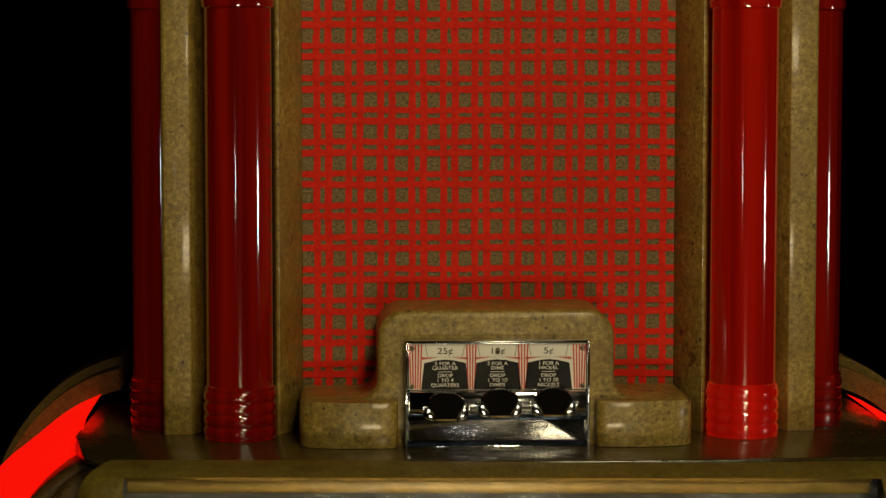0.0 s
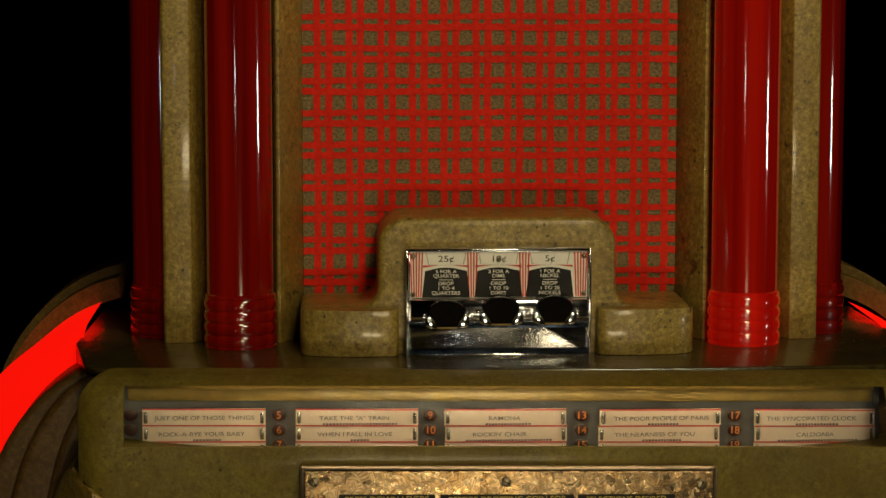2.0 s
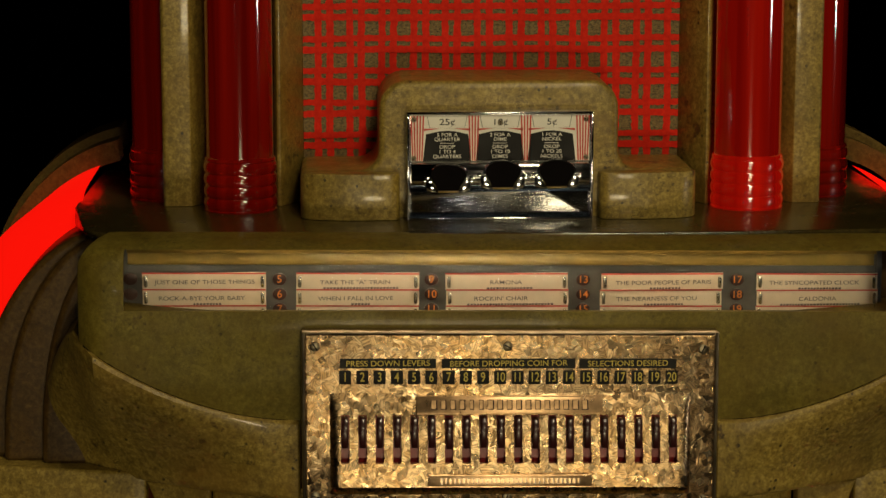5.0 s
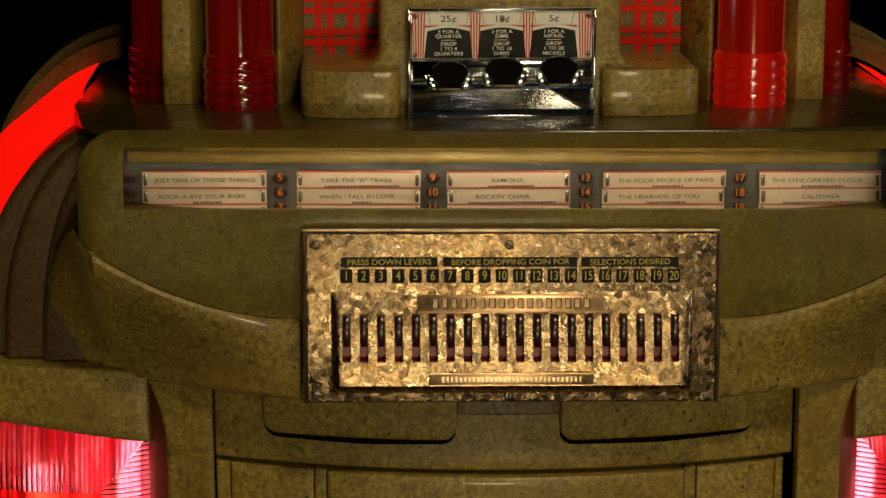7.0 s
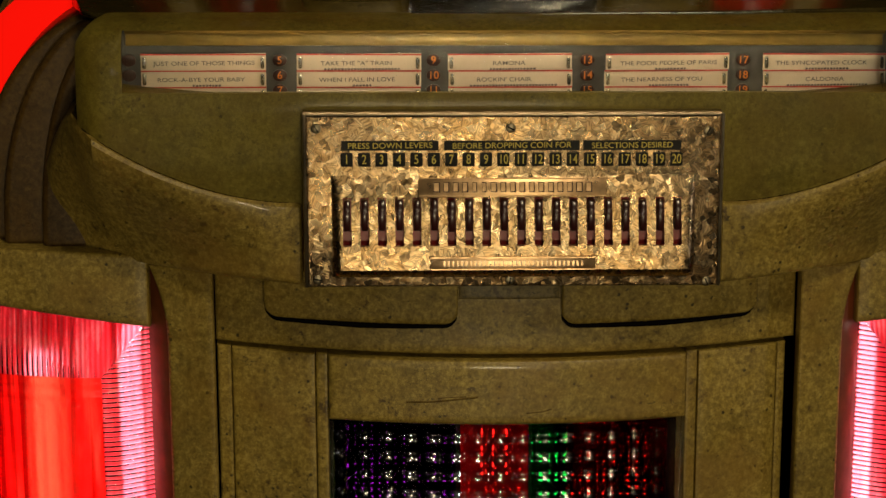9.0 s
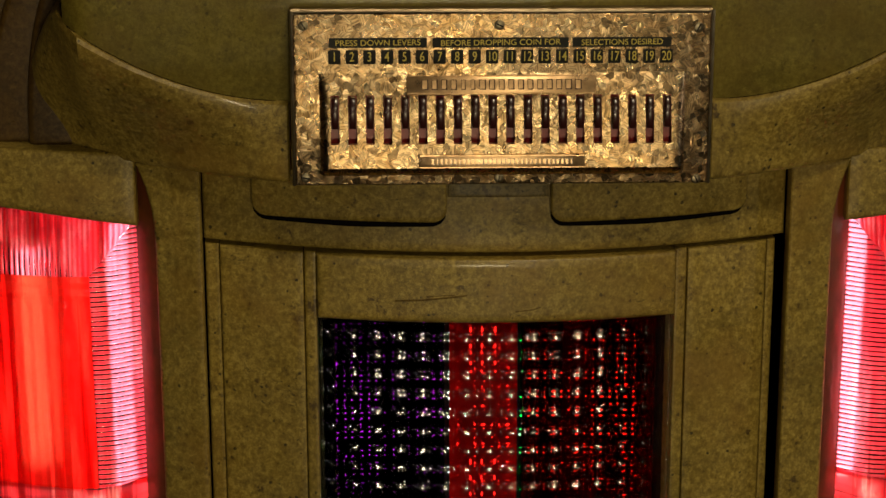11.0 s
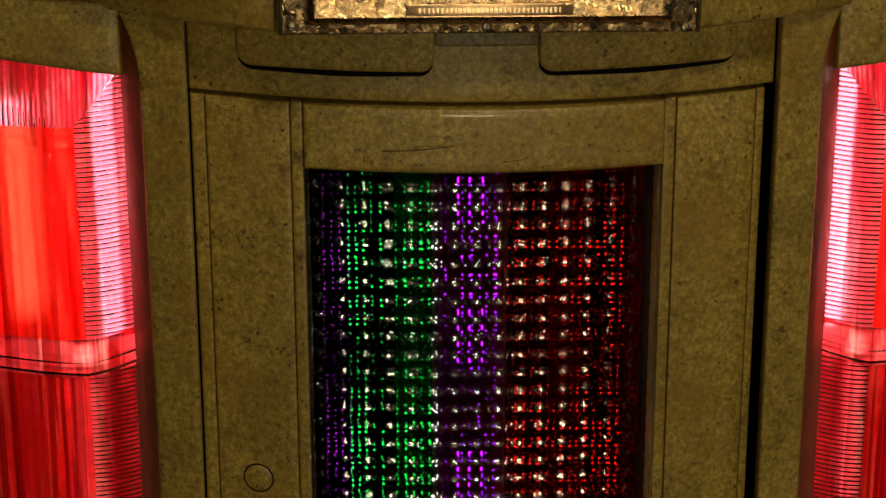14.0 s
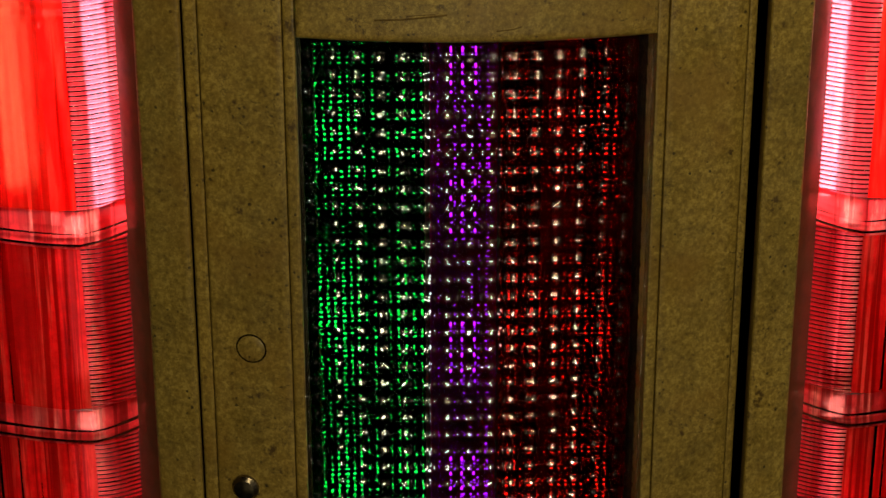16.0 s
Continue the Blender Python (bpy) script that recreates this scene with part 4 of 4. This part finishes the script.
def lock():
    turn = -math.degrees(math.atan(1.84 * 0.1655))
    plug = part("lock_plug", lathe_y(0, 0, 0, [(0.0106, -0.003), (0.0106, 0.0005), (0.0100, 0.0009), (0.004, 0.0011)]), TAN, jukebox, "worn round lock cover")
    plug.matrix_basis = pose(-0.1655, belt_front(0.1655), 0.4940, 0, 0, turn)
    part("lock_ring", lathe_y(0, 0, 0, [(0.0118, -0.002), (0.0118, 0.0003), (0.0100, 0.0003)]), GAP_SHADE, plug)
    knob = part("lock_knob", lathe_y(0, 0, 0, [(0.0105, -0.003), (0.0105, 0.003), (0.008, 0.006), (0.003, 0.007)]), SCREW, jukebox, "round metal door lock")
    knob.matrix_basis = pose(-0.1735, belt_front(0.1735), 0.3745, 0, 0, turn)
    for pts, r in (([(-0.072, 0.7575), (-0.055, 0.7583), (-0.040, 0.7600), (-0.022, 0.7622)], 0.0007), ([(0.012, 0.7500), (0.024, 0.7512), (0.030, 0.7530)], 0.0005), ([(-0.05, 0.7610), (-0.030, 0.7625)], 0.0004)):
        part("scratch", tube([(x, belt_front(x) - 0.0040, z) for x, z in pts], r, 6), BROWN, jukebox)


def lathe_y(x, y, z, profile, n=28):
    bm = bmesh.new()
    rings = [[bm.verts.new((x + r * math.cos(2 * math.pi * k / n), y - h, z + r * math.sin(2 * math.pi * k / n))) for k in range(n)] for r, h in profile]
    for low, high in zip(rings, rings[1:]):
        for k in range(n):
            bm.faces.new((low[k], low[(k + 1) % n], high[(k + 1) % n], high[k]))
    bm.faces.new(rings[-1])
    bmesh.ops.recalc_face_normals(bm, faces=bm.faces)
    return bm


lock()


def side_lens(s):
    """Three tiers of red moulded plastic in front of lit tubes."""
    inner, out = LENS_IN[s], 0.46
    mid = inner + 0.0350
    pitch = 0.0037

    def face_y(a):
        return 1.6545 + 0.75 * max(a - 0.30, 0) ** 1.5

    def round_y(w):
        """The moulded frame falls back from the front edge (w = 0) to the outer edge (w = 1)."""
        return 0.0135 * (1 - math.cos(w * math.pi / 2))

    def tier(z0, z1, framed, material, front_material, back, label):
        rib = 0.0010 if framed else 0.0007
        z_in = z1 - (0.041 if framed else 0.0)

        def flank(u, v):
            a = inner + (mid - inner) * u
            z = min(z0 - 0.005 + (z1 - z0 + 0.005) * v, z1 - (z1 - z_in) * u)
            ridge = rib * (0.5 + 0.5 * math.cos(2 * math.pi * z / pitch))
            return (s * a, face_y(a) + back + round_y(1 - u) - ridge, z)

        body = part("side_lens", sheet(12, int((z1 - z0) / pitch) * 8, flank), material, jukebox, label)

        # front: two beads under the frame, upright flutes below
        def front(u, v):
            a = mid + (out - mid) * u
            z = z0 - 0.005 * (1 - v) + (z_in - z0 + 0.005 * (1 - v)) * v
            drop = z_in - z
            flute = 0.0005 * math.sin(a * 290) * math.sin(a * 93 + 0.7) + 0.00022 * math.sin(a * 811 + 1) + 0.0006 * math.sin(a * 133 + 0.5)
            if framed and drop < 0.023:
                k = min(max((drop - 0.019) / 0.004, 0), 1)
                flute = flute * k - 0.0009 * math.sin(min(drop, 0.019) * math.pi / 0.0095) ** 2
            return (s * a, face_y(a) + back + flute, z)

        part("fluted_front", sheet(240, 130, front), front_material, body)
        if framed:
            def cove(u, v):
                left = mid - (mid - inner) * v
                a = max(inner + (out - inner) * u, left)
                ridge = rib * (0.5 + 0.5 * math.cos(2 * math.pi * a / pitch)) * (1 - 0.75 * v)
                return (s * a, face_y(a) + back + round_y(v) - ridge, z_in + (z1 - z_in) * v + 0.10 * (a - left) * v)
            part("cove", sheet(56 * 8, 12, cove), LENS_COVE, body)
        return body

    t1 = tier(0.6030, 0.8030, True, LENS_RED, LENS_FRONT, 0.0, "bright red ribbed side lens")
    t2 = tier(0.4370, 0.5750, False, LENS_DIM_RIBS, LENS_DIM, 0.004, "dark red ribbed side lens")
    t3 = tier(0.13, 0.4090, False, LENS_DIM_RIBS, LENS_DIM, 0.008, "dark red ribbed side lens")
    # smooth foot of each tier: two rolled lips
    for top, owner, back in ((0.6030, t1, 0.0), (0.4370, t2, 0.004)):
        def foot(u, v):
            if u < 0.25:
                k = u / 0.25
                a = inner + (mid - inner) * k
                y = face_y(a) + round_y(1 - k)
                dip = -0.005 * k
            else:
                a = mid + (out - mid) * (u - 0.25) / 0.75
                y, dip = face_y(a), -0.005 + 0.05 * (a - mid)
            drop = 0.030 * min(v / 0.92, 1)
            bulge = 0.0016
            for at, half, high in ((0.0150, 0.0070, 0.0025), (0.0245, 0.0050, 0.0033)):
                if abs(drop - at) < half:
                    bulge = max(bulge, high * math.cos((drop - at) / half * math.pi / 2))
            bulge -= 0.014 * max((v - 0.92) / 0.08, 0)
            return (s * a, y + back - bulge, top - drop + dip)
        part("lip", sheet(64, 56, foot), LENS_LIP, owner, "smooth rolled lip")
    # lamps behind the plastic
    part("lamp_tube", lathe([(0.009, 0.579), (0.009, 0.785)], s * 0.2695, 1.7055, 16), TUBE, t1, "white lamp tube")
    part("lamp_tube", lathe([(0.007, 0.582), (0.007, 0.755)], s * 0.345, 1.735, 16), TUBE_FAR, t1, "white lamp tube")
    # added glows stand in for light leaking down from the top tier
    part("lamp_bulb", lathe([(0.009, 0.415), (0.009, 0.55)], s * 0.300, 1.735, 16), TUBE_LEAK, t2)
    part("lamp_bulb", lathe([(0.009, 0.20), (0.009, 0.39)], s * 0.300, 1.735, 16), TUBE_LEAK, t3)
    # unseen black plates, added to stop the tubes' light from leaking
    part("lens_wall", box(min(s * (inner - 0.0025), s * (inner - 0.0008)), max(s * (inner - 0.0025), s * (inner - 0.0008)), 1.7005, 1.789, 0.12, 0.86), BLACK, t1)
    for z in (0.5745, 0.4085):
        part("divider", box(min(s * 0.2545, s * 0.45), max(s * 0.2545, s * 0.45), 1.690, 1.785, z - 0.001, z + 0.001), BLACK, t1)


for s in (-1, 1):
    side_lens(s)


# ---------------------------------------------------------------- lower window with colour drums


def window():
    pane_mat = Nodes("clear_pillow_glass")
    pane_mat.set(Base_Color=(0.92, 0.95, 0.95), Roughness=0.02, Transmission_Weight=1.0, IOR=1.46, Coat_Weight=0.18, Coat_Roughness=0.09, Coat_IOR=1.65)
    dimple = pane_mat.add("ShaderNodeBump", Strength=0.06, Distance=0.0004)
    pane_mat.link(pane_mat.noise(1100, 3, 0.7), dimple.inputs["Height"])
    pane_mat.link(dimple.outputs["Normal"], pane_mat.bsdf.inputs["Coat Normal"])
    x0, x1, z0, z1 = -0.1260, 0.1260, 0.13, 0.7465
    px, pz = 0.0171, 0.01438

    def point(u, v):
        x, z = x0 + (x1 - x0) * u, z0 + (z1 - z0) * v
        a, b = (x + 0.0901) / px, (z - 0.7205) / pz
        a, b = 2 * (a - round(a)), 2 * (b - round(b))
        return (x, belt_front(x) + 0.014 - 0.0011 * (1 - a * a) - 0.0013 * (1 - b * b), z)

    nu, nv = 15 * 14, 43 * 12
    pane = part("window_pane", sheet(nu, nv, point, (0, 0.004, 0)), pane_mat.mat, jukebox, "pillow-patterned glass window")
    pane.visible_shadow = False


window()


def stain(name, color, wash):
    """Coloured film: clear to what lies behind, with a share that scatters."""
    n = Nodes(name)
    scatter = n.tree.nodes.new("ShaderNodeBsdfTranslucent")
    n.link(n.ramp(n.noise(40, 3), [(0.35, tuple(c * 0.75 for c in color)), (0.65, color)]), scatter.inputs["Color"])
    clear = n.tree.nodes.new("ShaderNodeBsdfTransparent")
    clear.inputs["Color"].default_value = (*color, 1)
    mix = n.tree.nodes.new("ShaderNodeMixShader")
    mix.inputs[0].default_value = wash
    n.link(clear.outputs[0], mix.inputs[1])
    n.link(scatter.outputs[0], mix.inputs[2])
    n.link(mix.outputs[0], n.out.inputs["Surface"])
    n.tree.nodes.remove(n.bsdf)
    return n.mat


RED_FILM, VIOLET_FILM = stain("red_film", (0.95, 0.010, 0.008), 0.45), stain("violet_film", (0.30, 0.004, 0.62), 0.06)
GREEN_FILM = stain("green_film", (0.002, 0.75, 0.07), 0.015)
DARK_RED_FILM, DARK_FILM = stain("dark_red_film", (0.45, 0.005, 0.003), 0.20), stain("dark_violet_film", (0.10, 0.004, 0.16), 0.008)


def drum(x, y, r, sectors):
    """A turning cylinder of coloured film. Sectors: (from degree, to degree, film); 0 faces the front."""
    axis = new("colour_drum")
    axis.parent = jukebox
    axis.location = (x, y, 0)
    tagged(axis, label="turning cylinder of coloured film")
    for a0, a1, film in sectors:
        def skin(u, v):
            t = radians(a0 + (a1 - a0) * u)
            return (r * math.sin(t), -r * math.cos(t), 0.15 + 0.60 * v)
        part("film", sheet(max(int((a1 - a0) / 6), 2), 2, skin), film, axis)
    return axis


drum_left = drum(-0.0785, 1.690, 0.045, ((-90, 90, DARK_FILM), (90, 270, GREEN_FILM)))
drum_mid = drum(-0.006, 1.672, 0.025, ((-90, 90, RED_FILM), (-270, -90, VIOLET_FILM)))
drum_right = drum(0.073, 1.692, 0.050, ((-180, -70, GREEN_FILM), (-70, 60, DARK_RED_FILM), (60, 180, DARK_RED_FILM)))


def glass_dots():
    """Glowing specks added inside the drums for the glass's dots of lamplight; they stand still."""
    rnd = random.Random(21)
    verts, faces = [], []
    ball = bmesh.new()
    bmesh.ops.create_icosphere(ball, subdivisions=1, radius=1.0)
    shape, sides = [v.co.copy() for v in ball.verts], [[v.index for v in f.verts] for f in ball.faces]
    ball.free()
    for i in range(15):
        for off in (-0.34, -0.27, 0.02, 0.30):
            x = -0.1255 + 0.01796 * (i + off)
            if rnd.random() < 0.12 or not -0.118 < x < 0.118:
                continue
            y = 1.674 if abs(x + 0.006) < 0.022 else 1.696
            keep, phase = rnd.uniform(0.55, 0.95), rnd.uniform(-0.4, 0.4)
            for k in range(41):
                for lift in (0.0, 0.0040, 0.0078):
                    if rnd.random() > keep * (0.55 if lift > 0.007 else 1.0):
                        continue
                    z = 0.165 + 0.0151 * k + lift + rnd.uniform(-0.0003, 0.0003)
                    r = 0.8 * (0.00022 + 0.00018 * (1 + math.sin(phase + z * 42)) + 0.00012 * rnd.random()) * (0.85 if off < -0.3 else 1.0)
                    at, base = Vector((x + rnd.uniform(-0.0003, 0.0003), y, z)), len(verts)
                    verts += [at + Vector((c.x * r * 1.3, c.y * r, c.z * r)) for c in shape]
                    faces += [[base + q for q in f] for f in sides]
    me = bpy.data.meshes.new("bulb_bank")
    me.from_pydata(verts, [], faces)
    me.materials.append(glow("dot_glow", (1.0, 0.9, 0.78), 8.0))
    tagged(share("bulb_bank", me, jukebox, Matrix(), "tiny glowing dots of lamplight"), kind="stuff")


glass_dots()
MID_DOT = glow("mid_dot_glow", (1.0, 0.9, 0.8), 8.0)
# each lamp's broken image in the glass is put in as glowing dots
for k in range(5):
    for x in (-0.015, -0.006, 0.003):
        for j in range(4):
            z = 0.208 + 0.1185 * k + 0.0135 * j
            part("drum_lamp", lathe([(0.0003, z), (0.0006, z + 0.0006), (0.0006, z + 0.0024), (0.0003, z + 0.003)], x, 1.678, 8), MID_DOT, jukebox)

# the lower cabinet sags a little to one side
SAG = Matrix.Identity(4)
SAG[2][0] = -0.0090
done = set()
for ob in jukebox.children_recursive:
    if ob in UPPER or ob.type != "MESH" or ob.data in done or ob.parent in (drum_left, drum_mid, drum_right):
        continue
    done.add(ob.data)
    if ob.matrix_basis == Matrix.Identity(4):
        ob.data.transform(SAG)
for ob in jukebox.children_recursive:
    if ob not in UPPER and ob.parent not in (drum_left, drum_mid, drum_right) and ob.matrix_basis != Matrix.Identity(4):
        ob.location.z -= 0.0090 * ob.location.x


def motions():
    """The colour drums turn at their own pace."""
    def turn(ob, rows):
        p = ob.location.copy()
        walk(ob, [(t, pose(p.x, p.y, p.z, 0, 0, a)) for t, a in rows])

    turn(drum_left, ((0.0, 30), (4.0, 20), (8.0, 10), (12.4, -2), (13.0, -25), (13.4, -60), (13.8, -95), (14.2, -130), (14.6, -158), (15.2, -172), (16.0, -180)))
    turn(drum_mid, ((0.0, -30), (4.0, -22), (8.0, -15), (12.2, -2), (12.6, 15), (13.0, 62), (13.4, 118), (13.8, 158), (14.4, 172), (16.0, 182)))
    turn(drum_right, ((0.0, 140), (3.0, 115), (6.0, 90), (8.0, 62), (9.0, 36), (10.0, 5), (12.0, -20), (14.0, -35), (16.0, -45)))


motions()
